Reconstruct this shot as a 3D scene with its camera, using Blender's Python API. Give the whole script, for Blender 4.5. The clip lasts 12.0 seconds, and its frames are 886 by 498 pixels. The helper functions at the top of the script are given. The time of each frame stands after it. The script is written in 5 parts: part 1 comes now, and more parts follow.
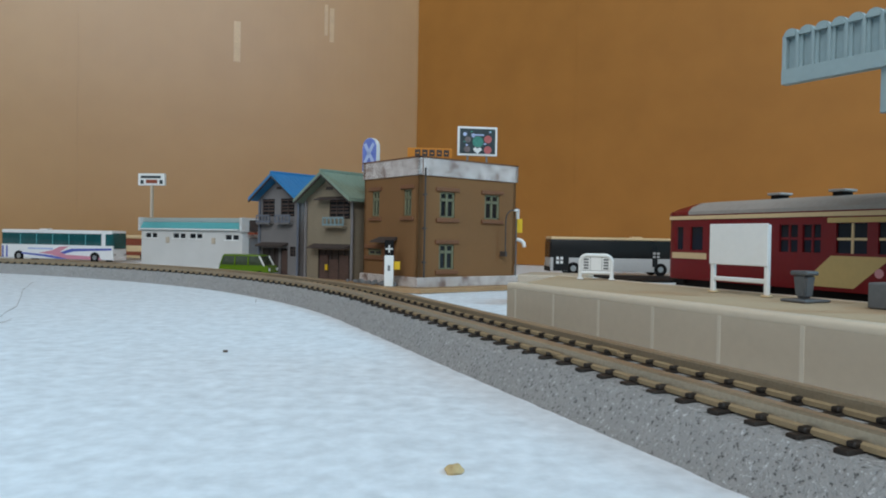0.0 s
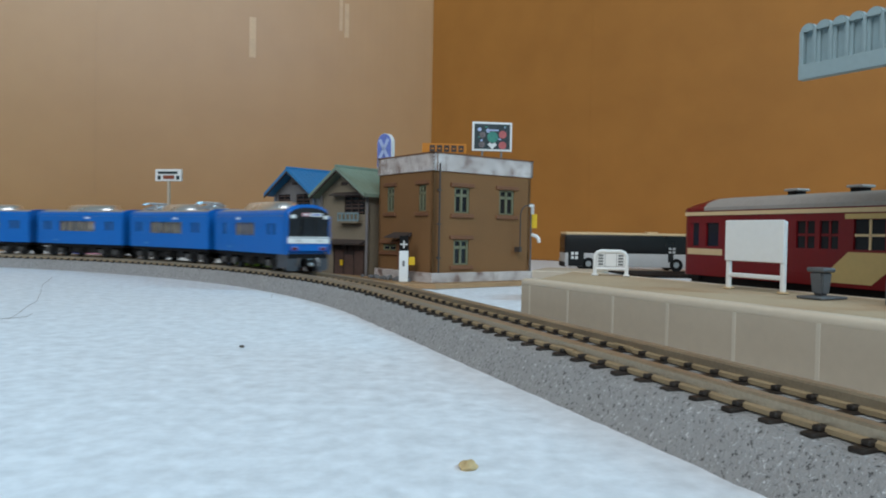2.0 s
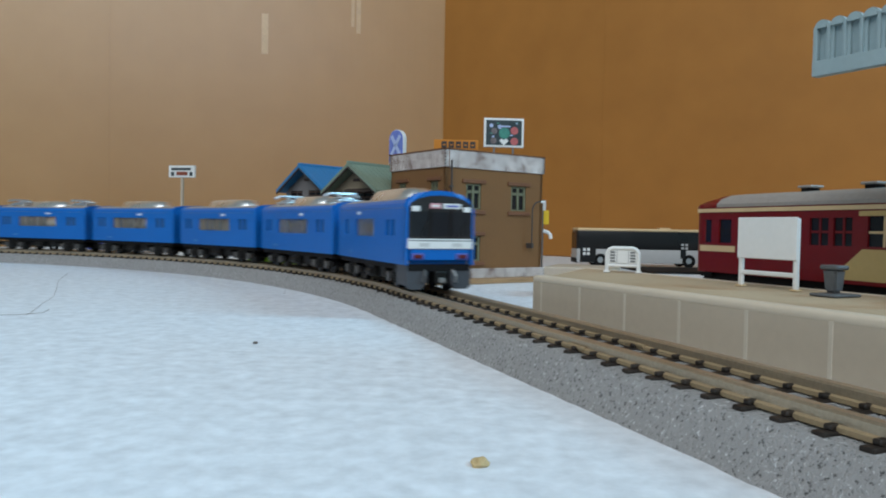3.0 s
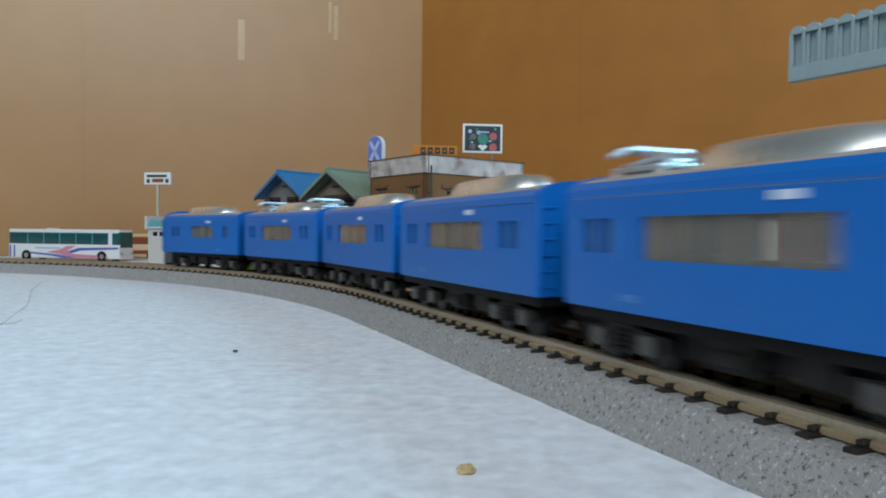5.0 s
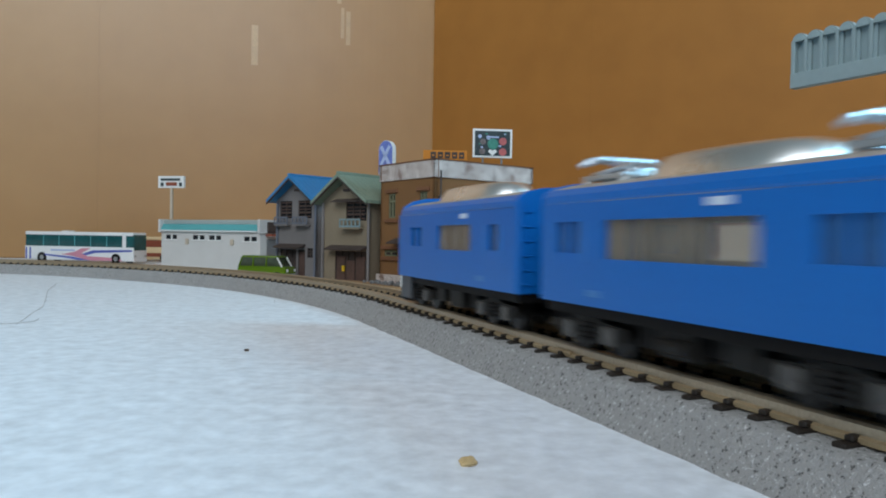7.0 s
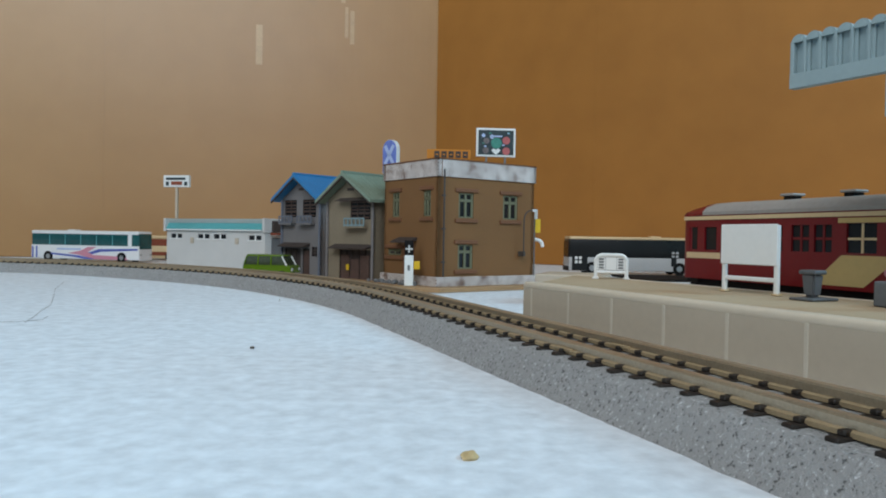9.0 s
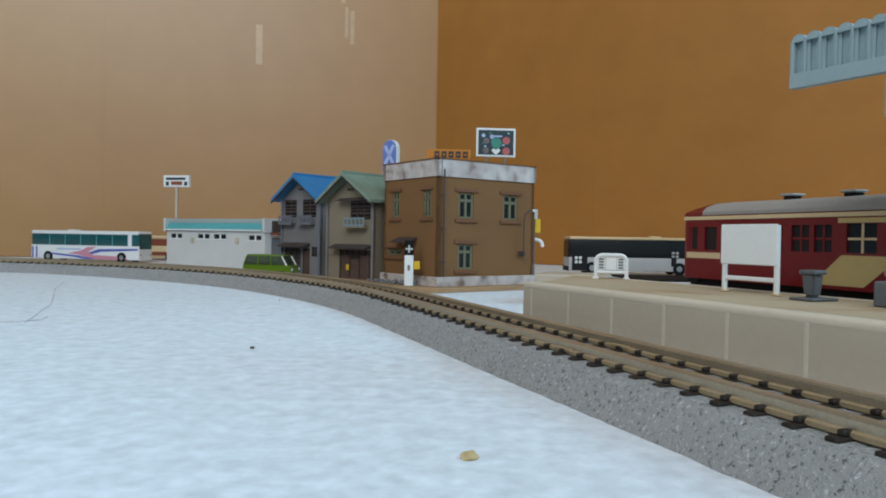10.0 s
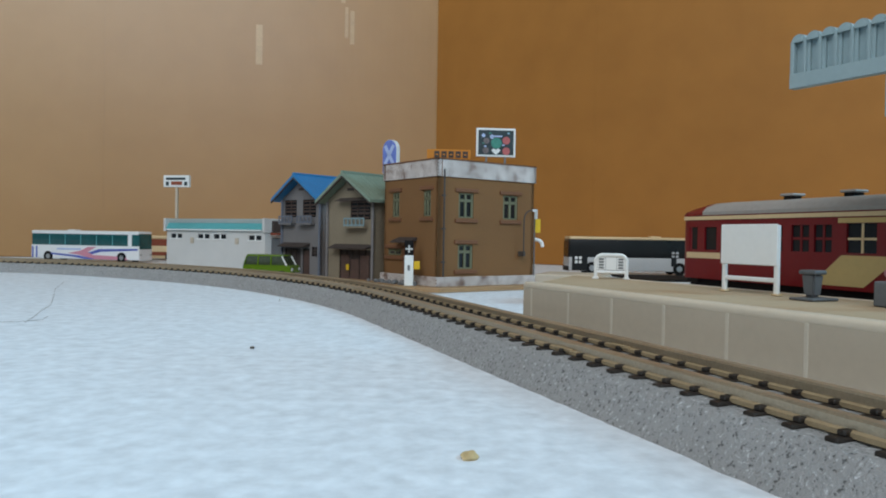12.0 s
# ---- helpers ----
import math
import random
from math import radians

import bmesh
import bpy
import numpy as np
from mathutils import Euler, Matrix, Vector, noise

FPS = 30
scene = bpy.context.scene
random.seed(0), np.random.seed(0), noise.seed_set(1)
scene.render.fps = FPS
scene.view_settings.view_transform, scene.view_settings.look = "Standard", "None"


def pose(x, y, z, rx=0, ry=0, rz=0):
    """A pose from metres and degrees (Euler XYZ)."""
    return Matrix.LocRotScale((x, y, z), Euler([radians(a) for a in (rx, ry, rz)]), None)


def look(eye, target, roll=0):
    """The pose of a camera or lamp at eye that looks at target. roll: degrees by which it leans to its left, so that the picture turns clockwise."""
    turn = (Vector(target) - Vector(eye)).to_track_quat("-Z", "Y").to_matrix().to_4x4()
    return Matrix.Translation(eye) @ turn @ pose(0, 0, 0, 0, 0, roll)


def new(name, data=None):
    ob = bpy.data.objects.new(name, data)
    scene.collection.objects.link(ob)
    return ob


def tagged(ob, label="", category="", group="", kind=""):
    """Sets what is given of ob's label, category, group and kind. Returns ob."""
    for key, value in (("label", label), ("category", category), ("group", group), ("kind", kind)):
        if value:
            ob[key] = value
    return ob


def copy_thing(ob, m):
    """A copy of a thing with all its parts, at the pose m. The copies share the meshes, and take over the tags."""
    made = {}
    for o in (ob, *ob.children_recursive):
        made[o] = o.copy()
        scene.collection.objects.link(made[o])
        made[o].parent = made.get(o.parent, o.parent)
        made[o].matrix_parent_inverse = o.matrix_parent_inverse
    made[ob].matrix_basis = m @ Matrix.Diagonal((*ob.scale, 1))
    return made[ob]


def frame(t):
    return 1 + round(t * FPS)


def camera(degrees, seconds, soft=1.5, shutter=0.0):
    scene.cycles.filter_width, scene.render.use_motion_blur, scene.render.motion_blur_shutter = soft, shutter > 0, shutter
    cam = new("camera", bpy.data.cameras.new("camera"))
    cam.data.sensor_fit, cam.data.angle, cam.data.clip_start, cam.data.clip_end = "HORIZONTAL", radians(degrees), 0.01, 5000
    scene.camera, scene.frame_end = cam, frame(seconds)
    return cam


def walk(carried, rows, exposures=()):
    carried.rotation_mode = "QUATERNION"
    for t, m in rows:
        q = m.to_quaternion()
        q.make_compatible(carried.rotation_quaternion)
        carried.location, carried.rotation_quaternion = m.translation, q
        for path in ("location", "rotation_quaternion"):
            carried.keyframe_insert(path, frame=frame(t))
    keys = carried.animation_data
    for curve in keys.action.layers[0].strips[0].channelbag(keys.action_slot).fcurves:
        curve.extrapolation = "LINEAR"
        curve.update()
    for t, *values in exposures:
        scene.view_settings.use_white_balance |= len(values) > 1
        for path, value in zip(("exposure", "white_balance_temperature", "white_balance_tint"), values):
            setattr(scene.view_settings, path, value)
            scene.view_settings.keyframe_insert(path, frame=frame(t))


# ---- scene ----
SECONDS = 12.0
cam = camera(62.18, SECONDS, soft=1.9, shutter=0.9)
EYE = (0.0, 0.0, 0.0225)


def aim(right, up, lean, x, y, z):
    """The camera's pose: its turn and tilt in thousandths of a radian and its shift in millimetres, from where it ends."""
    yaw, tilt = right / 1000, 0.01515 + up / 1000
    eye = Vector(EYE) + Vector((x, y, z)) / 1000
    way = Vector((math.sin(yaw) * math.cos(tilt), math.cos(yaw) * math.cos(tilt), -math.sin(tilt)))
    return look(eye, eye + way, 0.945 + math.degrees(lean / 1000))


PATH = [  # seconds, then turn to the right, tilt and lean in thousandths of a radian, and the eye's shift in millimetres
    (0.0, aim(27.20, -0.88, 1.96, -0.31, 4.99, -0.20)),
    (0.5, aim(27.81, -0.33, 2.14, -0.43, 5.81, -0.01)),
    (1.0, aim(25.86, 1.40, 2.01, -0.39, 5.36, 0.04)),
    (1.5, aim(17.10, 3.93, 2.11, -0.39, 4.87, 0.07)),
    (2.0, aim(7.26, 6.59, 1.97, -0.26, 4.53, 0.10)),
    (2.5, aim(-0.80, 10.88, 0.65, -0.29, 4.14, 0.30)),
    (3.0, aim(-8.39, 13.06, 1.84, -0.32, 4.00, 0.44)),
    (3.2, aim(-11.42, 13.93, 2.32, -0.33, 3.95, 0.49)),
    (4.8, aim(20.43, 5.64, -5.62, -0.91, 4.38, 0.41)),
    (5.0, aim(20.93, 4.64, -4.62, -0.91, 4.38, 0.41)),
    (5.5, aim(16.64, 0.58, -0.90, -0.63, 3.71, 0.22)),
    (6.0, aim(13.67, -2.21, 1.01, -0.41, 3.23, -0.04)),
    (6.5, aim(9.34, -2.23, 1.18, -0.31, 2.38, -0.03)),
    (7.0, aim(5.64, -1.97, 0.50, -0.21, 1.68, -0.08)),
    (7.2, aim(4.80, -1.68, 0.43, -0.18, 1.43, -0.07)),
    (8.8, aim(0.00, 0.00, 0.00, 0.00, 0.00, 0.00)),
    (12.0, aim(0.00, 0.00, 0.00, 0.00, 0.00, 0.00)),
]
walk(cam, PATH)

# ---- light ----
world = bpy.data.worlds.new("world")
scene.world = world
world.use_nodes = True
wn = world.node_tree.nodes
sky = wn.new("ShaderNodeTexSky")
sky.sky_type, sky.sun_disc = "NISHITA", False
sky.sun_elevation, sky.sun_rotation = radians(35), radians(200)
world.node_tree.links.new(sky.outputs[0], wn["Background"].inputs[0])
wn["Background"].inputs[1].default_value = 0.1
scene.view_settings.exposure = 0.0


def area_lamp(name, place, target, width, height, watts, colour):
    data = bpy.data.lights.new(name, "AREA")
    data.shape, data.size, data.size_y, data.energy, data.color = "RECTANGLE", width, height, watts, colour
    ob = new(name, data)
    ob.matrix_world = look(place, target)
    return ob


# daylight from the room's large window behind the camera, set just inside its opening
area_lamp("window_daylight", (-0.18, -0.46, 0.74), (0.0, 0.6, 0.25), 1.3, 0.6, 8.2, (0.82, 0.92, 0.98))
# added cool side lamp, no known window: blues and brightens the near cloth
area_lamp("cool_side_fill", (1.44, 0.06, 0.95), (0.0, 0.3, 0.1), 0.6, 0.7, 27.0, (0.34, 0.73, 1.0))


# ---- materials ----
def mat(name, rgb, rough=0.5, metal=0.0, var=0.12, scale=60, fine=900, bump=0.15, spec=0.4, island=False, coat=0.0, other=None):
    """A surface with broad patches and fine grain; other: the colour that the patches lean to."""
    m = bpy.data.materials.new(name)
    m.use_nodes = True
    n, l = m.node_tree.nodes, m.node_tree.links
    b = n["Principled BSDF"]
    co = n.new("ShaderNodeTexCoord")
    broad, grain = n.new("ShaderNodeTexNoise"), n.new("ShaderNodeTexNoise")
    for tex, s, d in ((broad, scale, 4), (grain, fine, 3)):
        tex.inputs["Scale"].default_value, tex.inputs["Detail"].default_value = s, d
        l.new(co.outputs["Object"], tex.inputs["Vector"])
    add = n.new("ShaderNodeMath")
    add.operation = "ADD"
    l.new(broad.outputs[0], add.inputs[0]), l.new(grain.outputs[0], add.inputs[1])
    ramp = n.new("ShaderNodeMapRange")
    ramp.inputs[1].default_value, ramp.inputs[2].default_value = 0.65, 1.35
    l.new(add.outputs[0], ramp.inputs[0])
    mix = n.new("ShaderNodeMix")
    mix.data_type = "RGBA"
    low = other or tuple(c * (1 - var) for c in rgb)
    high = rgb if other else tuple(min(1, c * (1 + var)) for c in rgb)
    mix.inputs[6].default_value, mix.inputs[7].default_value = (*low, 1), (*high, 1)
    l.new(ramp.outputs[0], mix.inputs[0])
    colour = mix.outputs[2]
    if island:
        info, hsv, mr = n.new("ShaderNodeObjectInfo"), n.new("ShaderNodeHueSaturation"), n.new("ShaderNodeMapRange")
        mr.inputs[3].default_value, mr.inputs[4].default_value = 0.75, 1.25
        l.new(info.outputs["Random"], mr.inputs[0]), l.new(mr.outputs[0], hsv.inputs["Value"])
        l.new(colour, hsv.inputs["Color"])
        colour = hsv.outputs[0]
    l.new(colour, b.inputs["Base Color"])
    rr = n.new("ShaderNodeMapRange")
    rr.inputs[3].default_value, rr.inputs[4].default_value = max(0, rough - 0.08), min(1, rough + 0.08)
    l.new(broad.outputs[0], rr.inputs[0]), l.new(rr.outputs[0], b.inputs["Roughness"])
    b.inputs["Metallic"].default_value, b.inputs["Specular IOR Level"].default_value = metal, spec
    b.inputs["Coat Weight"].default_value = coat
    if bump:
        bp = n.new("ShaderNodeBump")
        bp.inputs["Strength"].default_value, bp.inputs["Distance"].default_value = bump, 0.0004
        l.new(grain.outputs[0], bp.inputs["Height"]), l.new(bp.outputs[0], b.inputs["Normal"])
    return m


def glass(name, rgb, rough=0.05, alpha=0.75):
    m = bpy.data.materials.new(name)
    m.use_nodes = True
    b = m.node_tree.nodes["Principled BSDF"]
    b.inputs["Base Color"].default_value, b.inputs["Roughness"].default_value = (*rgb, 1), rough
    b.inputs["Transmission Weight"].default_value, b.inputs["IOR"].default_value = alpha, 1.3
    return m


def cardboard(name, rgb, dark, spec=0.3, rough=0.62):
    """Brown corrugated board: upright flutes, smooth paper and blotches."""
    m = mat(name, rgb, rough, var=0.06, scale=9, fine=34, bump=0.02, spec=spec, other=dark)
    n, l = m.node_tree.nodes, m.node_tree.links
    co, wave, bp = n.new("ShaderNodeTexCoord"), n.new("ShaderNodeTexWave"), n.new("ShaderNodeBump")
    wave.inputs["Scale"].default_value, wave.inputs["Distortion"].default_value = 45, 1.2
    l.new(co.outputs["Object"], wave.inputs["Vector"])
    bp.inputs["Strength"].default_value, bp.inputs["Distance"].default_value = 0.035, 0.0006
    l.new(wave.outputs[1], bp.inputs["Height"]), l.new(bp.outputs[0], n["Principled BSDF"].inputs["Normal"])
    return m


def speckled(name, base, dots, scale, rough=0.9):
    """Moulded ballast: a grey ground with light and dark grains."""
    m = mat(name, base, rough, var=0.3, scale=220, fine=1500, bump=0.0, spec=0.25)
    n, l = m.node_tree.nodes, m.node_tree.links
    b = n["Principled BSDF"]
    co, tex, mix, ramp = n.new("ShaderNodeTexCoord"), n.new("ShaderNodeTexNoise"), n.new("ShaderNodeMix"), n.new("ShaderNodeValToRGB")
    tex.inputs["Scale"].default_value, tex.inputs["Detail"].default_value, tex.inputs["Roughness"].default_value = scale, 3, 0.72
    l.new(co.outputs["Object"], tex.inputs["Vector"])
    l.new(tex.outputs[0], ramp.inputs[0])
    e = ramp.color_ramp.elements
    e[0].position, e[0].color, e[1].position, e[1].color = 0.35, (*dots[0], 1), 0.69, (*dots[1], 1)
    for p in (0.42, 0.60):
        e.new(p).color = (*base, 1)
    mix.data_type, mix.inputs[0].default_value = "RGBA", 0.72
    old = b.inputs["Base Color"].links[0].from_socket
    l.new(old, mix.inputs[6]), l.new(ramp.outputs[0], mix.inputs[7]), l.new(mix.outputs[2], b.inputs["Base Color"])
    bp = n.new("ShaderNodeBump")
    bp.inputs["Strength"].default_value, bp.inputs["Distance"].default_value = 0.55, 0.0009
    l.new(tex.outputs[0], bp.inputs["Height"]), l.new(bp.outputs[0], b.inputs["Normal"])
    return m


def felt_material():
    """White felted cloth: fibres, soft hollows and random grey mottling."""
    m = mat("felt", (0.83, 0.87, 0.92), 0.95, var=0.06, scale=230, fine=430, bump=0.25, spec=0.1, other=(0.61, 0.635, 0.67))
    m.node_tree.nodes["Principled BSDF"].inputs["Sheen Weight"].default_value = 0.2
    return m


FELT = felt_material()
# one board in two colours: left paler as lit, right darker as shaded
CARD_L = cardboard("cardboard_lit", (0.448, 0.240, 0.087), (0.405, 0.210, 0.073), 0.8, 0.38)
CARD_R = cardboard("cardboard_shaded", (0.405, 0.170, 0.034), (0.34, 0.140, 0.027))
TAPE = mat("clear_tape", (0.53, 0.33, 0.16), 0.36, var=0.15, scale=60, bump=0.05, spec=0.9)
PLASTER = mat("room_plaster", (0.42, 0.39, 0.35), 0.9, scale=3, fine=60, var=0.04)
BOARDS = mat("room_floor", (0.35, 0.24, 0.14), 0.5, scale=4, fine=80)
BALLAST = speckled("ballast", (0.325, 0.32, 0.315), ((0.02, 0.02, 0.02), (0.72, 0.72, 0.74)), 1700)
SLEEPER = mat("sleeper_plastic", (0.020, 0.015, 0.012), 0.55, var=0.3, scale=200, fine=2500, island=True)
RAIL_FOOT = mat("rail_foot", (0.38, 0.285, 0.17), 0.5, metal=0.2, var=0.12, scale=120, fine=2500, bump=0.05)
RAIL = mat("rail_metal", (0.46, 0.375, 0.27), 0.4, metal=0.7, var=0.15, scale=90, fine=2500, bump=0.1)
PLAT = mat("platform_plastic", (0.50, 0.42, 0.325), 0.5, var=0.05, scale=30, fine=600, bump=0.05)
COPING = mat("platform_coping", (0.66, 0.57, 0.45), 0.45, var=0.04, scale=40, fine=600, bump=0.03)
PLAT_TOP = mat("platform_paving", (0.45, 0.335, 0.215), 0.75, var=0.10, scale=50, fine=900, bump=0.15)
WHITE = mat("white_plastic", (0.78, 0.78, 0.76), 0.4, var=0.03, scale=60, bump=0.03)
WHITE_DULL = mat("white_wall", (0.58, 0.57, 0.55), 0.65, var=0.06, scale=70, fine=1500)
GREY = mat("grey_plastic", (0.16, 0.165, 0.17), 0.55, var=0.12, scale=80)
DARK = mat("dark_plastic", (0.008, 0.007, 0.007), 0.6, var=0.3, scale=100, spec=0.15)
BLACK = mat("black_gloss", (0.006, 0.006, 0.006), 0.3, var=0.2, bump=0.0)
BLUE = mat("train_blue", (0.004, 0.130, 0.47), 0.33, var=0.06, scale=40, fine=1800, bump=0.05, spec=0.35)
ROOF_GREY = mat("roof_grey", (0.34, 0.31, 0.285), 0.5, var=0.1, scale=60, bump=0.1)
UNIT = mat("cooler_silver", (0.88, 0.87, 0.86), 0.30, metal=0.9, var=0.06, scale=60, bump=0.03)
PANE = glass("smoked_pane", (0.80, 0.75, 0.68), 0.05, 0.86)
PANE_DARK = mat("dark_pane", (0.016, 0.017, 0.02), 0.14, var=0.15, bump=0.0, spec=0.35)
INTERIOR = mat("car_interior", (0.62, 0.47, 0.30), 0.6, var=0.35, scale=120)
SEAT = mat("car_seat", (0.62, 0.38, 0.16), 0.6, var=0.3, scale=200)
RED = mat("railcar_red", (0.175, 0.004, 0.007), 0.35, var=0.08, scale=60, bump=0.03, spec=0.5)
CREAM = mat("railcar_cream", (0.70, 0.52, 0.30), 0.4, var=0.05, scale=60, bump=0.03)
CREAM_DARK = mat("railcar_ochre", (0.57, 0.41, 0.17), 0.4, var=0.05, scale=60, bump=0.03)
BRICK = mat("brown_stucco", (0.205, 0.10, 0.037), 0.8, var=0.10, scale=60, fine=1600, bump=0.2)
BRICK_TRIM = mat("brown_trim", (0.18, 0.078, 0.037), 0.7, var=0.12, scale=80)
def lattice(name, light, dark, pitch):
    """A painted diagonal lattice on upright faces, with worn patches."""
    m = mat(name, light, 0.75, var=0.12, scale=120, fine=900, bump=0.1)
    n, l = m.node_tree.nodes, m.node_tree.links
    b = n["Principled BSDF"]
    co = n.new("ShaderNodeTexCoord")
    waves = []
    for up in (1, -1):
        dot, mul, sine = n.new("ShaderNodeVectorMath"), n.new("ShaderNodeMath"), n.new("ShaderNodeMath")
        dot.operation, mul.operation, sine.operation = "DOT_PRODUCT", "MULTIPLY", "SINE"
        dot.inputs[1].default_value, mul.inputs[1].default_value = (1, 1, up), 6.2832 / pitch
        l.new(co.outputs["Object"], dot.inputs[0]), l.new(dot.outputs["Value"], mul.inputs[0]), l.new(mul.outputs[0], sine.inputs[0])
        waves.append(sine.outputs[0])
    low, patch, add, ramp, mix = n.new("ShaderNodeMath"), n.new("ShaderNodeTexNoise"), n.new("ShaderNodeMath"), n.new("ShaderNodeMapRange"), n.new("ShaderNodeMix")
    low.operation = "MINIMUM"
    l.new(waves[0], low.inputs[0]), l.new(waves[1], low.inputs[1])
    patch.inputs["Scale"].default_value, patch.inputs["Detail"].default_value, patch.inputs["Roughness"].default_value = 130, 4, 0.65
    l.new(co.outputs["Object"], patch.inputs["Vector"])
    add.operation, add.inputs[1].default_value = "MULTIPLY_ADD", 4.0
    l.new(patch.outputs[0], add.inputs[0]), l.new(low.outputs[0], add.inputs[2])
    ramp.inputs[1].default_value, ramp.inputs[2].default_value = 1.25, 2.0
    l.new(add.outputs[0], ramp.inputs[0])
    mix.data_type = "RGBA"
    old = b.inputs["Base Color"].links[0].from_socket
    l.new(ramp.outputs[0], mix.inputs[0]), l.new(old, mix.inputs[6])
    mix.inputs[7].default_value = (*dark, 1)
    l.new(mix.outputs[2], b.inputs["Base Color"])
    return m


STONE = lattice("white_band", (0.70, 0.65, 0.62), (0.17, 0.10, 0.075), 0.0014)
FRAME_GREEN = mat("window_frame", (0.16, 0.165, 0.10), 0.6, var=0.1, scale=100)
WOOD = mat("base_board", (0.36, 0.22, 0.11), 0.7, var=0.18, scale=60, fine=900)
HOUSE_GREY = mat("house_grey", (0.185, 0.172, 0.17), 0.8, var=0.12, scale=70, fine=1400, bump=0.2)
HOUSE_TAN = mat("house_tan", (0.23, 0.187, 0.13), 0.8, var=0.12, scale=70, fine=1400, bump=0.2)
HOUSE_BLUEGREY = mat("house_trim", (0.13, 0.145, 0.18), 0.7, var=0.15, scale=90)
ROOF_BLUE = mat("roof_blue", (0.03, 0.20, 0.44), 0.5, var=0.08, scale=70)
ROOF_GREEN = mat("roof_green", (0.20, 0.27, 0.21), 0.65, var=0.12, scale=70)
DARK_WOOD = mat("dark_wood", (0.055, 0.04, 0.035), 0.7, var=0.3, scale=120)
RAIL_BLUE = mat("balcony_blue", (0.19, 0.27, 0.29), 0.6, var=0.1, scale=100)
SLAT = mat("louvre_brown", (0.085, 0.05, 0.04), 0.7, var=0.25, scale=160)
TEAL = mat("store_teal", (0.10, 0.38, 0.40), 0.5, var=0.08, scale=70)
TEAL_GREY = mat("store_roof", (0.34, 0.40, 0.39), 0.6, var=0.1, scale=70)
CAR_GREEN = mat("car_green", (0.10, 0.18, 0.008), 0.25, var=0.06, scale=90, bump=0.0, coat=0.4)
BUS_WHITE = mat("bus_white", (0.80, 0.80, 0.80), 0.3, var=0.03, scale=60, bump=0.02, coat=0.2)
BUS_GLASS = mat("bus_glass", (0.012, 0.085, 0.09), 0.12, var=0.3, scale=90, bump=0.0, spec=0.6)
STRIPE_BLUE = mat("stripe_blue", (0.09, 0.12, 0.42), 0.35, var=0.05, scale=60, bump=0.0)
STRIPE_PINK = mat("stripe_pink", (0.60, 0.25, 0.32), 0.35, var=0.05, scale=60, bump=0.0)
ORANGE = mat("sign_orange", (0.55, 0.19, 0.012), 0.5, var=0.05, scale=90, bump=0.0)
RUST = mat("rust_red", (0.25, 0.06, 0.03), 0.6, var=0.2, scale=90)
YELLOW = mat("sign_yellow", (0.72, 0.46, 0.02), 0.45, var=0.05, scale=90, bump=0.0)
SIGN_BLUE = mat("sign_blue", (0.14, 0.19, 0.50), 0.4, var=0.25, scale=160, bump=0.0)
SIGN_PALE = mat("sign_pale", (0.42, 0.50, 0.72), 0.4, var=0.1, scale=120, bump=0.0)
SIGN_DARK = mat("sign_dark", (0.03, 0.045, 0.05), 0.4, var=0.3, scale=200, bump=0.0)
SIGN_GREEN = mat("sign_green", (0.05, 0.22, 0.17), 0.4, var=0.3, scale=200, bump=0.0)
SIGN_DULL = mat("sign_dull", (0.16, 0.13, 0.13), 0.4, var=0.5, scale=400, bump=0.0)
SIGN_RED = mat("sign_red", (0.46, 0.12, 0.12), 0.4, var=0.2, scale=200, bump=0.0)
PINK = mat("pink_panel", (0.62, 0.30, 0.33), 0.4, var=0.1, bump=0.0)
CANOPY = mat("canopy_blue_grey", (0.28, 0.36, 0.375), 0.45, var=0.06, scale=60, bump=0.04)
DOOR_PANE = mat("door_pane", (0.035, 0.10, 0.22), 0.12, var=0.2, bump=0.0, spec=0.6)
MARK = mat("pale_mark", (0.05, 0.20, 0.50), 0.4, var=0.1, bump=0.0)
WHEEL = mat("wheel_steel", (0.015, 0.013, 0.012), 0.45, metal=0.2, var=0.2, bump=0.0)
STEEL = mat("steel", (0.5, 0.5, 0.5), 0.3, metal=0.8, var=0.1, bump=0.0)
SCREEN = mat("windscreen", (0.030, 0.028, 0.028), 0.12, var=0.2, bump=0.0, spec=0.5)
TAIL = mat("tail_lamp", (0.10, 0.015, 0.015), 0.2, var=0.1, bump=0.0)
STRAW = mat("straw_flake", (0.55, 0.40, 0.20), 0.7, var=0.2, scale=300)
HAIR = mat("dark_fibre", (0.10, 0.075, 0.06), 0.7, var=0.2)
BLUE_SHEET = mat("grey_blue_scrap", (0.32, 0.37, 0.42), 0.7, var=0.15, scale=100)
MM = 0.001


# ---- building kit: coordinates in millimetres ----
def part(name, bm, material, parent=None, label="", m=None):
    """Links a bmesh given in millimetres as one mesh object."""
    bmesh.ops.recalc_face_normals(bm, faces=bm.faces[:])
    bmesh.ops.scale(bm, vec=(MM, MM, MM), verts=bm.verts[:])
    me = bpy.data.meshes.new(name)
    bm.to_mesh(me)
    bm.free()
    me.materials.append(material)
    ob = new(name, me)
    if parent:
        ob.parent = parent
    if m is not None:
        ob.matrix_basis = m
    if label:
        ob["label"] = label
    return ob


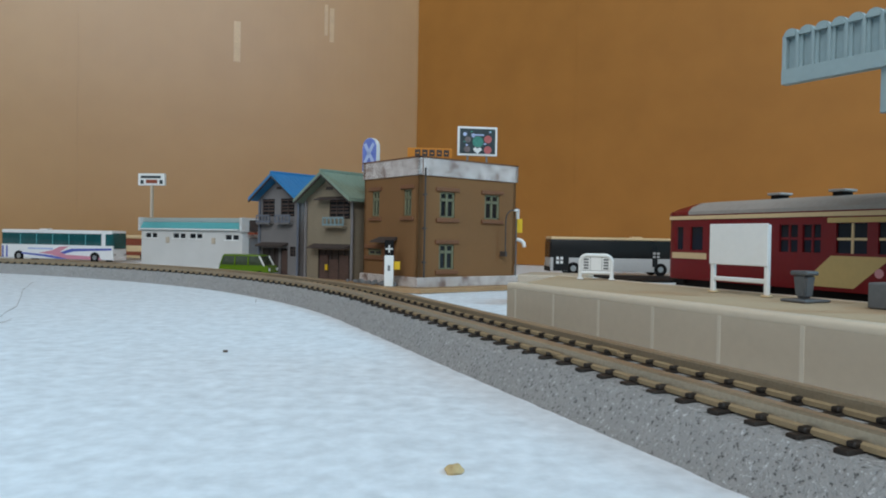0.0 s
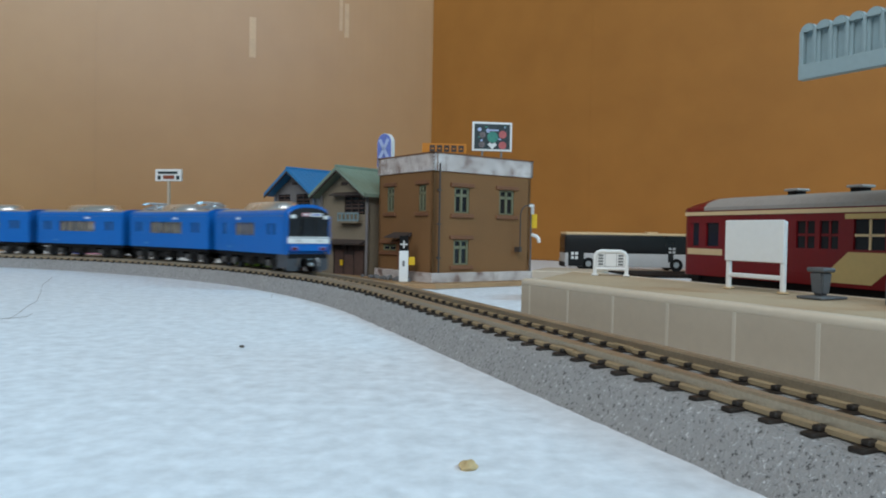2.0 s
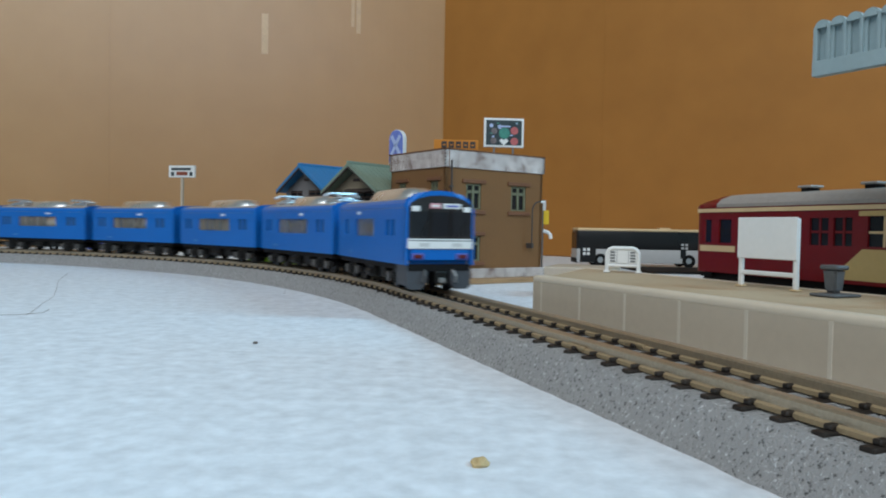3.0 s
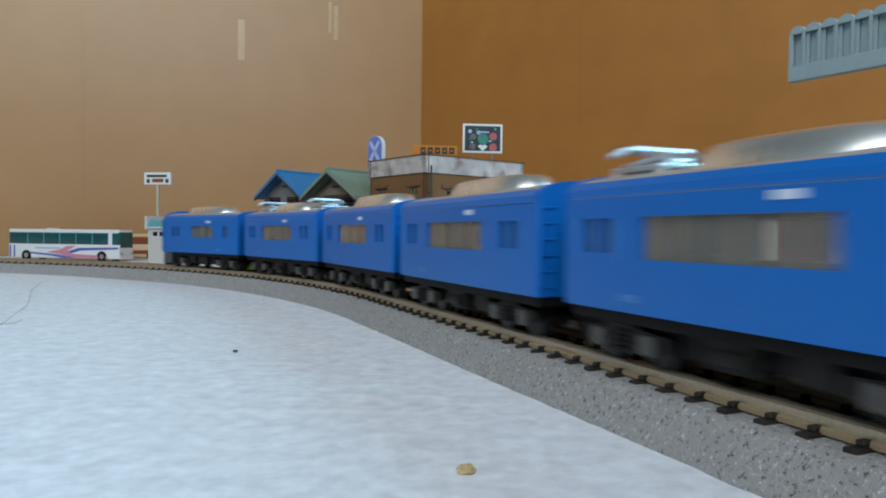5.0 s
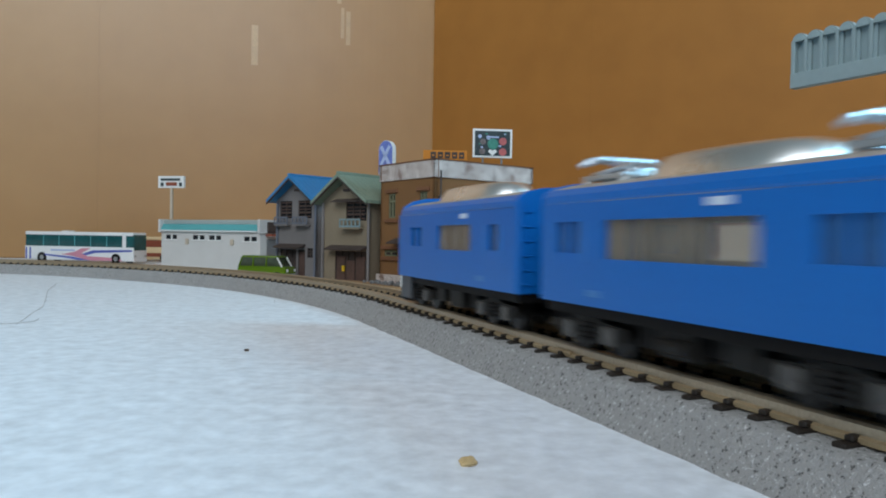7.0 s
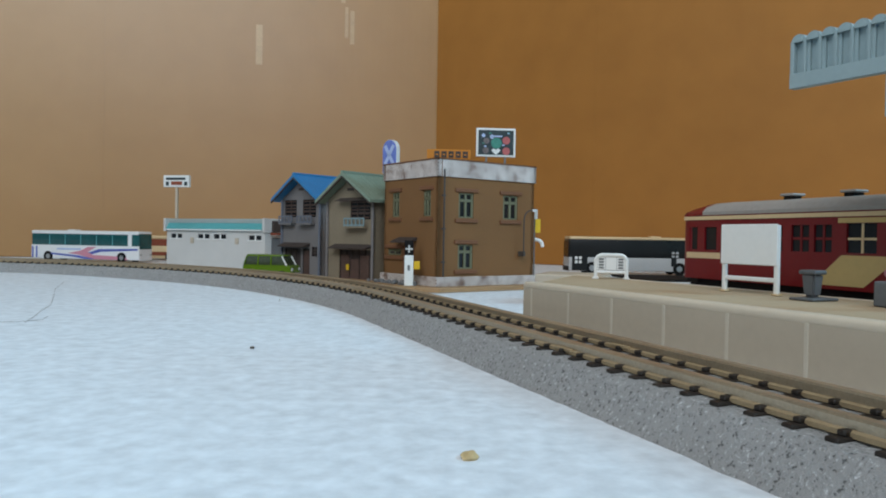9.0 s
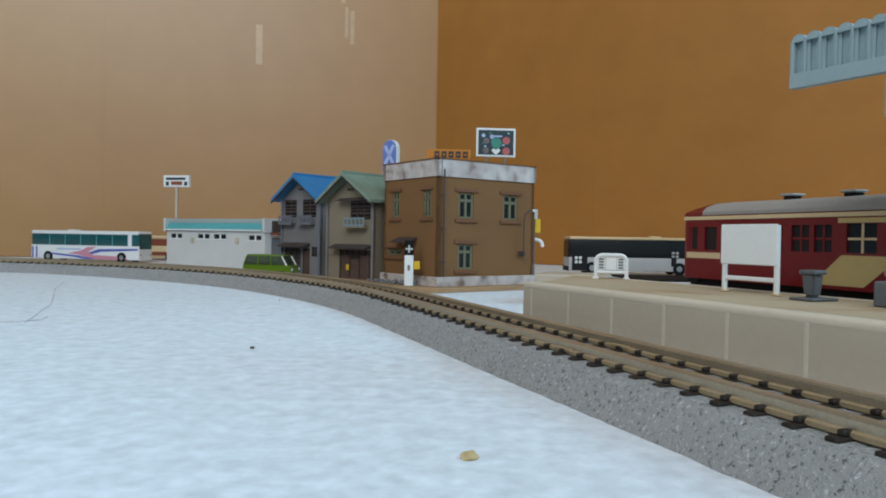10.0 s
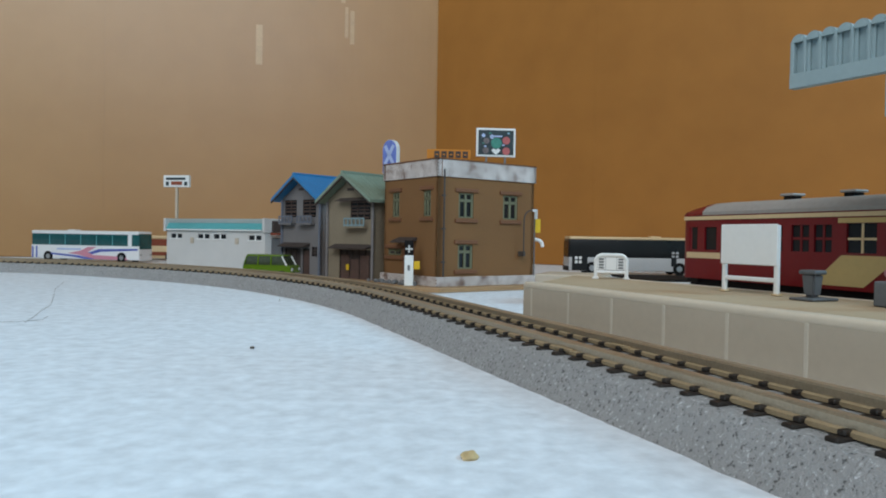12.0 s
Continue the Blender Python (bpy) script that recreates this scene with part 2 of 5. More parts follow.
def thing(name, x, y, z, turn, label, category, group="", kind=""):
    """An empty at a thing's base, in millimetres and degrees."""
    ob = new(name)
    ob.empty_display_size = 0.005
    ob.matrix_basis = pose(x * MM, y * MM, z * MM, 0, 0, turn)
    return tagged(ob, label, category, group, kind)


def box(bm, x0, y0, z0, x1, y1, z1, bevel=0.0, seg=2):
    r = bmesh.ops.create_cube(bm, size=1, matrix=Matrix.LocRotScale(
        ((x0 + x1) / 2, (y0 + y1) / 2, (z0 + z1) / 2), None, (abs(x1 - x0), abs(y1 - y0), abs(z1 - z0))))
    if bevel:
        vs = set(r["verts"])
        es = [e for e in bm.edges if e.verts[0] in vs and e.verts[1] in vs]
        bmesh.ops.bevel(bm, geom=es, offset=bevel, segments=seg, affect="EDGES", profile=0.5)
    return bm


def bx(*a, **k):
    return box(bmesh.new(), *a, **k)


def prism(bm, outline, axis, a, b):
    """Extrudes an outline of (u, v) along x, y or z from a to b; u, v are the other two axes in order."""
    def p(u, v, w):
        return {"x": (w, u, v), "y": (u, w, v), "z": (u, v, w)}[axis]
    r0, r1 = ([bm.verts.new(p(u, v, w)) for u, v in outline] for w in (a, b))
    n = len(outline)
    for i in range(n):
        bm.faces.new((r0[i], r0[(i + 1) % n], r1[(i + 1) % n], r1[i]))
    bm.faces.new(r0[::-1]), bm.faces.new(r1)
    return bm


def pr(*a):
    return prism(bmesh.new(), *a)


def cyl(bm, a, b, r, n=12, r2=None):
    a, b = Vector(a), Vector(b)
    d = b - a
    m = Matrix.Translation((a + b) / 2) @ d.to_track_quat("Z", "Y").to_matrix().to_4x4()
    bmesh.ops.create_cone(bm, cap_ends=True, segments=n, radius1=r, radius2=r if r2 is None else r2, depth=d.length, matrix=m)
    return bm


def tube(bm, pts, r, n=8):
    """A round rod along a line of points, with ball joints."""
    for a, b in zip(pts, pts[1:]):
        cyl(bm, a, b, r, n)
    for q in pts[1:-1]:
        bmesh.ops.create_uvsphere(bm, u_segments=n, v_segments=5, radius=r, matrix=Matrix.Translation(q))
    return bm


def panel(bm, w, h, holes, t=1.0, at=(0, 0, 0), ux=(1, 0, 0), uz=(0, 0, 1), inward=(0, 1, 0)):
    """A wall w by h with openings (x0, z0, x1, z1) that go through its thickness t."""
    at, ux, uz, inward = Vector(at), Vector(ux), Vector(uz), Vector(inward)
    xs = sorted({0.0, float(w), *[float(q[0]) for q in holes], *[float(q[2]) for q in holes]})
    zs = sorted({0.0, float(h), *[float(q[1]) for q in holes], *[float(q[3]) for q in holes]})
    memo = {}

    def v(i, j, k):
        if (i, j, k) not in memo:
            memo[i, j, k] = bm.verts.new(at + ux * xs[i] + uz * zs[j] + inward * (t * k))
        return memo[i, j, k]

    def solid(i, j):
        if not (0 <= i < len(xs) - 1 and 0 <= j < len(zs) - 1):
            return False
        cx, cz = (xs[i] + xs[i + 1]) / 2, (zs[j] + zs[j + 1]) / 2
        return not any(q[0] < cx < q[2] and q[1] < cz < q[3] for q in holes)
    for i in range(len(xs) - 1):
        for j in range(len(zs) - 1):
            if not solid(i, j):
                continue
            for k in (0, 1):
                bm.faces.new((v(i, j, k), v(i + 1, j, k), v(i + 1, j + 1, k), v(i, j + 1, k)))
            for di, dj, a, b in ((-1, 0, (i, j), (i, j + 1)), (1, 0, (i + 1, j), (i + 1, j + 1)), (0, -1, (i, j), (i + 1, j)), (0, 1, (i, j + 1), (i + 1, j + 1))):
                if not solid(i + di, j + dj):
                    bm.faces.new((v(*a, 0), v(*b, 0), v(*b, 1), v(*a, 1)))
    return bm


def smooth(ob, angle=40):
    me = ob.data
    me.shade_smooth()
    me.set_sharp_from_angle(angle=radians(angle))
    return ob


# ---- the track's line ----
TH, C, A0, R = -0.364, 63.9, 190.3, 348.0
AHEAD = Vector((math.sin(TH), math.cos(TH)))
ASIDE = Vector((math.cos(TH), -math.sin(TH)))
QUARTER = R * math.pi / 2


def ground(lat, along):
    """Beside and along the straight track: a place in the plan, in millimetres."""
    p = ASIDE * lat + AHEAD * along
    return p.x, p.y


def track(s, lat=0.0):
    """The place on the track s beyond the start of the curve, and lat to its outer side."""
    if s < 0:
        return ground(C + lat, A0 + s)
    if s > QUARTER:
        return ground(C - R - (s - QUARTER), A0 + R + lat)
    return ground(C - R + (R + lat) * math.cos(s / R), A0 + (R + lat) * math.sin(s / R))


def bearing(s):
    """The angle about z of the track's line in the sense of growing s."""
    (x0, y0), (x1, y1) = track(s - 0.5), track(s + 0.5)
    return math.degrees(math.atan2(y1 - y0, x1 - x0))


# ---- the room and the table ----
def setting():
    # the cloth: one sheet, closely meshed where its felted lumps show
    def steps(cuts):
        line = []
        for (lo, step), (hi, _) in zip(cuts, cuts[1:]):
            k = max(1, round((hi - lo) / step))
            line += [lo + (hi - lo) * i / k for i in range(k)]
        return line + [cuts[-1][0]]
    xs = steps([(-1250, 60), (-420, 6), (-220, 1.6), (130, 8), (420, 60), (1250, 0)])
    ys = steps([(-500, 40), (20, 1.4), (210, 2.4), (420, 12), (800, 60), (1200, 0)])
    places = [(x, y, 0.12 * noise.noise((x / 60, y / 60, 0)) + 0.11 * noise.noise((x / 4.2, y / 4.2, 3)) + 0.06 * noise.noise((x / 1.9, y / 1.9, 7)) - 0.12) for y in ys for x in xs]
    w = len(xs)
    me = bpy.data.meshes.new("ground")
    me.from_pydata([(x * MM, y * MM, z * MM) for x, y, z in places], [], [(j * w + i, j * w + i + 1, (j + 1) * w + i + 1, (j + 1) * w + i) for j in range(len(ys) - 1) for i in range(w - 1)])
    me.materials.append(FELT)
    me.shade_smooth()
    tagged(new("ground", me), "white felted cloth spread flat under the model railway", "cloth", kind="structure")
    tagged(part("floor", bx(-1500, -710, -20, 1500, 1700, -4), BOARDS), "plain brown wooden room floor", "floor", kind="structure")
    tagged(part("ceiling", bx(-1500, -710, 2300, 1500, 1700, 2320), PLASTER), "plain white room ceiling", "ceiling", kind="structure")
    bm = panel(bmesh.new(), 3000, 2320, [(580, 380, 2180, 1380)], 60, at=(-1500, -650, -20), inward=(0, -1, 0))
    tagged(part("wall_south", bm, PLASTER), "plain white room wall with a window-sized opening", "wall", kind="structure")
    tagged(part("wall_north", bx(-1500, 1700, -20, 1500, 1760, 2320), PLASTER), "plain white room wall", "wall", kind="structure")
    tagged(part("wall_west", bx(-1560, -710, -20, -1500, 1700, 2320), PLASTER), "plain white room wall", "wall", kind="structure")
    # opening made up to go with the added side lamp
    bm = panel(bmesh.new(), 2410, 2320, [(160, 580, 1360, 1480)], 60, at=(1500, -710, -20), ux=(0, 1, 0), inward=(1, 0, 0))
    tagged(part("wall_east", bm, PLASTER), "plain white room wall with a window-sized opening", "wall", kind="structure")
    # cardboard backdrop: two panels that meet in an upright corner
    cx, cy = CORNER
    left = thing("cardboard_panel", cx, cy, 0, LEFT_TURN, "brown corrugated cardboard panel standing upright as backdrop, coloured paler as the lit one", "cardboard")
    part("sheet", bx(0, -5, 0, 820, 0, 560, bevel=1), CARD_L, left)
    for x, z0, z1, w in ((84, 208, 240, 4), (90, 214, 243, 3), (93, 247, 252, 4), (170, 182, 219, 6)):
        part("tape", bx(x, 0.05, z0, x + w, 0.35, z1), TAPE, left, "shiny clear tape strip")
    for x in (306, 420, 560):
        part("fold", bx(x, -0.5, 0.5, x + 2.2, 0.25, 559), CARD_L, left, "pressed fold line")
    right = thing("cardboard_panel", cx, cy, 0, RIGHT_TURN, "brown corrugated cardboard panel standing upright as backdrop, coloured darker as the shaded one", "cardboard")
    # unseen height and length set to keep the side lamp off the far cloth
    part("sheet", bx(-6, 0, 0, 960, 5, 900, bevel=1), CARD_R, right)
    for x in (170,):
        part("fold", bx(x, -0.25, 0.5, x + 2.2, 0.5, 899), CARD_R, right, "pressed fold line")


CORNER = (-8, 735)
LEFT_TURN, RIGHT_TURN = 195, -38


# ---- the track ----
def sweep(bm, outline, s0, s1, step):
    """Sweeps an outline of (lat, z) along the track."""
    n = max(2, int((s1 - s0) / step))
    rings = []
    for i in range(n + 1):
        s = s0 + (s1 - s0) * i / n
        rings.append([bm.verts.new((*track(s, lat), z)) for lat, z in outline])
    k = len(outline)
    for a, b in zip(rings, rings[1:]):
        for i in range(k):
            bm.faces.new((a[i], a[(i + 1) % k], b[(i + 1) % k], b[i]))
    bm.faces.new(rings[0][::-1]), bm.faces.new(rings[-1])
    return bm


def joiner(s):
    bm = bmesh.new()
    for off in (-6.35, -3.85, 3.85, 6.35):
        (x0, y0), (x1, y1) = track(s - 2.4, off), track(s + 2.4, off)
        tube(bm, [(x0, y0, 5.8), (x1, y1, 5.8)], 0.32, 6)
    return bm


def railway():
    line = thing("railway_track", 0, 0, 0, 0, "model railway track with brown rails on grey moulded ballast", "track")
    side = [(-12.8, -0.5), (-12.5, 0.0), (-11.6, 1.3), (-10.7, 2.7), (-9.8, 4.1), (-9.1, 4.9)]
    profile = side + [(-5, 5.0), (0, 5.0), (5, 5.0)] + [(-a, z) for a, z in side[::-1]]
    bm = sweep(bmesh.new(), profile, S_NEAR, S_FAR, 1.6)
    for v in bm.verts:
        if 0.5 < v.co.z < 4.95:
            k = 0.30 * noise.noise(v.co * 0.9) + 0.22 * noise.noise(v.co * 2.1)
            v.co += Vector((ASIDE.x * k, ASIDE.y * k, k))
    smooth(part("roadbed", bm, BALLAST, line, "grey speckled moulded ballast"), 60)
    for off in (-5.1, 5.1):
        foot = [(-1.25, 5.2), (-1.3, 5.7), (-0.8, 5.9), (0.8, 5.9), (1.3, 5.7), (1.25, 5.2)]
        head = [(-0.85, 5.85), (-0.85, 6.75), (-0.6, 7.0), (0.6, 7.0), (0.85, 6.75), (0.85, 5.85)]
        rail = smooth(part("rail", sweep(bmesh.new(), [(off + a, z) for a, z in head], S_NEAR, S_FAR, 6), RAIL, line, "worn grey-brown rail head"), 30)
        part("rail_foot", sweep(bmesh.new(), [(off + a, z) for a, z in foot], S_NEAR, S_FAR, 6), RAIL_FOOT, rail, "tan rail foot")
    for s in (-92.0, 32.0, 156.0):
        part("rail_joiner", joiner(s), RAIL_FOOT, line, "small metal rail joiner")
    mesh = None
    s = -111.9 - 43 * 4.98
    while s < S_FAR - 1:
        if mesh is None:
            bm = bx(-0.75, -8.2, 4.7, 0.75, 8.2, 5.35, bevel=0.22, seg=2)
            for y in (-6.35, -3.85, 3.85, 6.35):
                box(bm, -0.48, y - 0.7, 5.3, 0.48, y + 0.7, 5.9, bevel=0.16, seg=1)
            ob = part("sleeper", bm, SLEEPER, line)
            mesh = ob.data
        else:
            ob = new("sleeper", mesh)
            ob.parent = line
        x, y = track(s)
        ob.matrix_basis = pose(x * MM, y * MM, 0, 0, 0, bearing(s))
        s += 4.98


S_NEAR, S_FAR = -330.0, 640.0


# ---- the blue train ----
CAR, PITCH = 62.3, 71.0
UNDER = mat("underframe_grey", (0.012, 0.011, 0.010), 0.55, var=0.25, scale=120, spec=0.25)
UNDER_SKIRT = mat("skirt_dark", (0.062, 0.066, 0.075), 0.5, var=0.12, scale=80, bump=0.02)
PANTO = mat("pantograph_silver", (0.62, 0.66, 0.70), 0.3, metal=0.8, var=0.1, scale=120, bump=0.0)
PLATE = mat("plate_white", (0.60, 0.68, 0.80), 0.4, var=0.1, scale=120, bump=0.0)


AXLE = mat("axle_box_grey", (0.09, 0.086, 0.082), 0.5, var=0.25, scale=300)


def bogie(car, x):
    """A two-axle bogie: shaped side frames with springs and pale axle boxes, on two wheelsets."""
    frame_line = [(x - 8.6, 2.4), (x - 8.2, 4.2), (x - 3.2, 4.5), (x - 2.4, 5.0), (x + 2.4, 5.0), (x + 3.2, 4.5), (x + 8.2, 4.2), (x + 8.6, 2.4),
                  (x + 6.4, 2.0), (x + 3.6, 2.9), (x + 2.2, 1.5), (x - 2.2, 1.5), (x - 3.6, 2.9), (x - 6.4, 2.0)]
    b = part("bogie", pr(frame_line, "y", -7.6, -6.7), UNDER, car)
    part("side_frame", pr(frame_line, "y", 6.7, 7.6), UNDER, b)
    part("bolster", bx(x - 2.5, -6.7, 2.2, x + 2.5, 6.7, 5.4), DARK, b)
    for dx in (-5, 5):
        bm = bmesh.new()
        for y in (-1, 1):
            cyl(bm, (x + dx, y * 5.6, 2.9), (x + dx, y * 4.5, 2.9), 2.9, 24)
            cyl(bm, (x + dx, y * 4.5, 2.9), (x + dx, y * 4.1, 2.9), 3.3, 24)
        cyl(bm, (x + dx, -7.4, 2.9), (x + dx, 7.4, 2.9), 0.6, 8)
        part("wheelset", bm, WHEEL, b, "dark steel wheels on an axle")
        for y in (-7.85, 7.85):
            part("axle_box", bx(x + dx - 1.0, y - 0.5, 1.7, x + dx + 1.0, y + 0.5, 4.1, bevel=0.3), AXLE, b, "pale grey axle box")
    for y in (-7.5, 7.5):
        bm = bmesh.new()
        for k in range(4):
            cyl(bm, (x, y, 1.9 + 0.7 * k), (x, y, 2.25 + 0.7 * k), 1.25, 12)
        part("spring", bm, DARK, b, "dark coil spring")


def cooling_unit(car, x, l):
    """A flat-topped roof unit whose walls lean inwards all round its oval plan."""
    bm, n, rings = bmesh.new(), 48, []
    for k, z in ((1.0, 23.0), (0.985, 23.7), (0.90, 25.0), (0.83, 25.9), (0.77, 26.35), (0.66, 26.6), (0.35, 26.75)):
        ring = []
        for i in range(n):
            a = 2 * math.pi * i / n
            c, d = math.cos(a), math.sin(a)
            u, v = math.copysign(abs(c) ** 0.72, c), math.copysign(abs(d) ** 0.72, d)
            ring.append(bm.verts.new((x + u * (l - (1 - k) * 9.0), v * (6.7 - (1 - k) * 8.5), z)))
        rings.append(ring)
    for lo, hi in zip(rings, rings[1:]):
        for i in range(n):
            bm.faces.new((lo[i], lo[(i + 1) % n], hi[(i + 1) % n], hi[i]))
    bm.faces.new(rings[-1]), bm.faces.new(rings[0][::-1])
    unit = smooth(part("cooling_unit", bm, UNIT, car, "silver rounded roof cooling unit"), 60)
    for k in range(3):
        part("grille", bx(x - 4 + 3 * k, -1.8, 26.3, x - 2.6 + 3 * k, 1.8, 26.85, bevel=0.1), ROOF_GREY, unit)


def pantograph(car, x):
    """A current collector folded flat on its base frame."""
    base = part("pantograph", bx(x - 5.2, -4.6, 24.3, x + 5.2, -3.8, 25.0, bevel=0.2), PANTO, car, "silver folded pantograph")
    part("base_beam", bx(x - 5.2, 3.8, 24.3, x + 5.2, 4.6, 25.0, bevel=0.2), PANTO, base)
    for dx in (-4.6, 0, 4.6):
        part("cross_beam", bx(x + dx - 0.5, -4.8, 24.4, x + dx + 0.5, 4.8, 25.1, bevel=0.2), PANTO, base)
    for dx in (-4.6, 4.6):
        for y in (-4.2, 4.2):
            part("insulator", cyl(bmesh.new(), (x + dx, y, 22.6), (x + dx, y, 24.4), 0.9, 12, 0.6), WHITE_DULL, base, "pale insulator")
    for y in (-1, 1):
        part("lower_arm", tube(bmesh.new(), [(x - 3.8, y * 3.6, 25.2), (x + 4.4, y * 3.2, 26.0)], 0.42), PANTO, base)
        part("upper_arm", tube(bmesh.new(), [(x + 4.4, y * 3.2, 26.0), (x - 2.4, y * 1.6, 27.0)], 0.38), PANTO, base)
    for dx in (-3.4, -1.2):
        pts = [(x + dx, -6.2, 26.4), (x + dx, -4.8, 27.3), (x + dx, 4.8, 27.3), (x + dx, 6.2, 26.4)]
        part("collector_bar", tube(bmesh.new(), pts, 0.45), PANTO, base)
    smooth(part("spring_cover", bx(x - 2.8, -2.2, 24.6, x + 3.2, 2.2, 26.2, bevel=0.7, seg=3), PANTO, base), 50)


def blue_car(front, double=False):
    """One short blue car, its front towards +x; z is 0 on the rails. front: with a driver's cab; double: with two pantographs."""
    car = thing("train_car", 0, 0, 0, 0, "bright blue model train car with grey roof", "train car", "cars of the blue train")
    h = CAR / 2
    if front:
        car["label"] = "bright blue model train cab car with white front band"
        side = [(7.0, 8.0, 11.0, 12.6), (19, 7.7, 36.5, 12.7), (46.4, 8.2, 49.4, 12.4), (50.6, 8.2, 53.6, 12.4)]
    else:
        side = [(4.2, 8.2, 6.9, 12.6), (7.7, 8.2, 10.4, 12.6), (16.6, 7.6, 43.0, 12.7), (50.0, 8.2, 52.8, 12.6), (53.6, 8.2, 56.4, 12.6)]
    for sign in (-1, 1):
        low = 1.1
        holes = [(a, c - low, b, d - low) if sign < 0 else (CAR - b, c - low, CAR - a, d - low) for a, c, b, d in side]
        at, ux, inn = (-h if sign < 0 else h, sign * 9.2, 5.6 + low), (-sign, 0, 0), (0, -sign, 0)
        wall = part("side_wall", panel(bmesh.new(), CAR, 15.4 - low, holes, 0.6, at=at, ux=ux, inward=inn), BLUE, car)
        part("lining", panel(bmesh.new(), CAR - 2, 13.4, [(a - 1, c, b - 1, d) for a, c, b, d in holes], 0.2,
                             at=(at[0] + sign * -1.0, sign * 8.1, at[2]), ux=ux, inward=inn), INTERIOR, wall, "tan inner lining")
        for x0, z0, x1, z1 in side:
            a, b, wide = -h + x0, -h + x1, x1 - x0 > 6
            pane = part("window_pane", bx(a - 0.3, sign * 8.35, z0 + 5.3, b + 0.3, sign * 8.6, z1 + 5.9), PANE if wide else DOOR_PANE, wall, "smoked window pane")
            for u, w in ((0.36, 0.22), (0.68, 0.3)) if wide else ():
                xx = a + (b - a) * u
                part("mullion", bx(xx - w, sign * 8.2, z0 + 5.4, xx + w, sign * 8.45, z1 + 5.8), DARK, pane)
        a = -h + (20.5 if front else 36.0)
        part("route_plate", bx(a, sign * 9.15, 19.5, a + 3.4, sign * 9.3, 20.4), PLATE, wall, "small pale destination plate")
        part("number_bar", bx(-h + 12.5, sign * 9.15, 8.0, -h + 16, sign * 9.3, 8.9), MARK, wall)
        for x0 in (side[0][0] - 1.5, side[0][0] + (5.6 if front else 7.6)):
            part("door_rail", bx(-h + x0, sign * 9.15, 12.6, -h + x0 + 0.35, sign * 9.32, 18.2), MARK, wall, "pale door edge")
    # roof: curved shell
    arc = [(-9.2, 20.8), (-9.2, 21.6), (-8.7, 22.4), (-7.2, 23.3), (-4.2, 24.0), (0, 24.2)]
    arc = arc + [(-y, z) for y, z in arc[-2::-1]]
    smooth(part("roof", pr(arc, "x", -h + 0.4, h - 0.4 - (1.5 if front else 0)), ROOF_GREY, car, "grey curved roof"), 35)
    for sign in (-1, 1):
        q = [(sign * 9.2, 20.9), (sign * 9.27, 21.2), (sign * 9.16, 22.0), (sign * 8.4, 22.95), (sign * 8.2, 22.6), (sign * 9.0, 21.7)]
        part("gutter", pr(q, "x", -h, h - (1.6 if front else 0)), BLUE, car, "blue roof edge")
    if double:
        cooling_unit(car, 0, 13.5)
        for x in (-22.0, 22.0):
            pantograph(car, x)
    else:
        cooling_unit(car, 2.0 if front else 0.5, 17.0)
    part("floor_pan", bx(-h + 0.5, -8.3, 5.2, h - 0.5, 8.3, 6.9), DARK, car)
    for x in (-h + 14, h - 17):
        for y in (-1, 1):
            part("partition", bx(x, y * 4.6, 6.9, x + 0.8, y * 8.0, 19), INTERIOR, car, "tan interior partition")
    for y in (-6, 6):
        part("seat_row", bx(-h + 6, y - 1.6, 6.9, h - 8, y + 1.6, 12.6, bevel=0.4), SEAT, car)
    for a, b, y, z, m in ((-10.5, -6, 5.2, 2.2, DARK), (-5.2, 1.5, 6.2, 1.9, UNDER), (2.2, 4.6, 5.0, 2.8, DARK), (5.4, 10.4, 5.8, 2.3, UNDER)):
        part("equipment_box", bx(a, -y - 1.4, z, b, y + 1.4, 5.4, bevel=0.3), m, car)
    part("air_tank", cyl(bmesh.new(), (-4, -7.9, 3.4), (1, -7.9, 3.4), 0.9, 14), UNDER, car, "dark air tank")
    for x in (-20.0, 20.0):
        bogie(car, x)
    ends = (-1,) if front else (-1, 1)
    for e in ends:
        bm = panel(bmesh.new(), 16.8, 15.8, [(6.2, 0.4, 10.6, 12.9)], 0.8, at=(e * h, -8.4 * e, 6.7), ux=(0, e, 0), inward=(-e, 0, 0))
        end = part("end_wall", bm, BLUE, car)
        part("roof_end", pr([(y * 1.012, z if z < 21 else z + 0.2) for y, z in arc], "x", e * (h - 1.1), e * (h - 0.02)), BLUE, end, "blue arched roof end")
        part("gangway", bx(e * (h - 0.3), -2.6, 5.8, e * (h + 1.9), 2.6, 19.8, bevel=0.5), DARK, end, "dark gangway bellows")
        for y in (-1, 1):
            for k in range(6):
                part("step_rung", bx(e * h, y * 6.2, 8 + 2.4 * k, e * (h + 0.25), y * 7.9, 8.3 + 2.4 * k, bevel=0.08, seg=1), BLUE, end)
        part("coupler", bx(e * (h - 3), -1, 2.6, e * (h + 4.4), 1, 4.4, bevel=0.3), DARK, car)
        for y in (-8.95, 8.95):
            cyl_ = cyl(bmesh.new(), (e * (h - 0.05), y * 0.965, 6.7), (e * (h - 0.05), y * 0.965, 22.0), 0.62, 8)
            part("corner_post", cyl_, BLUE, end)
    if front:
        x = h
        # the face leans back a little above the white band
        nose = [(-9.2, 6.7), (-9.2, 21.3), (-8.6, 23.0), (-6.4, 24.4), (-3.2, 25.1), (0, 25.3), (3.2, 25.1), (6.4, 24.4), (8.6, 23.0), (9.2, 21.3), (9.2, 6.7)]
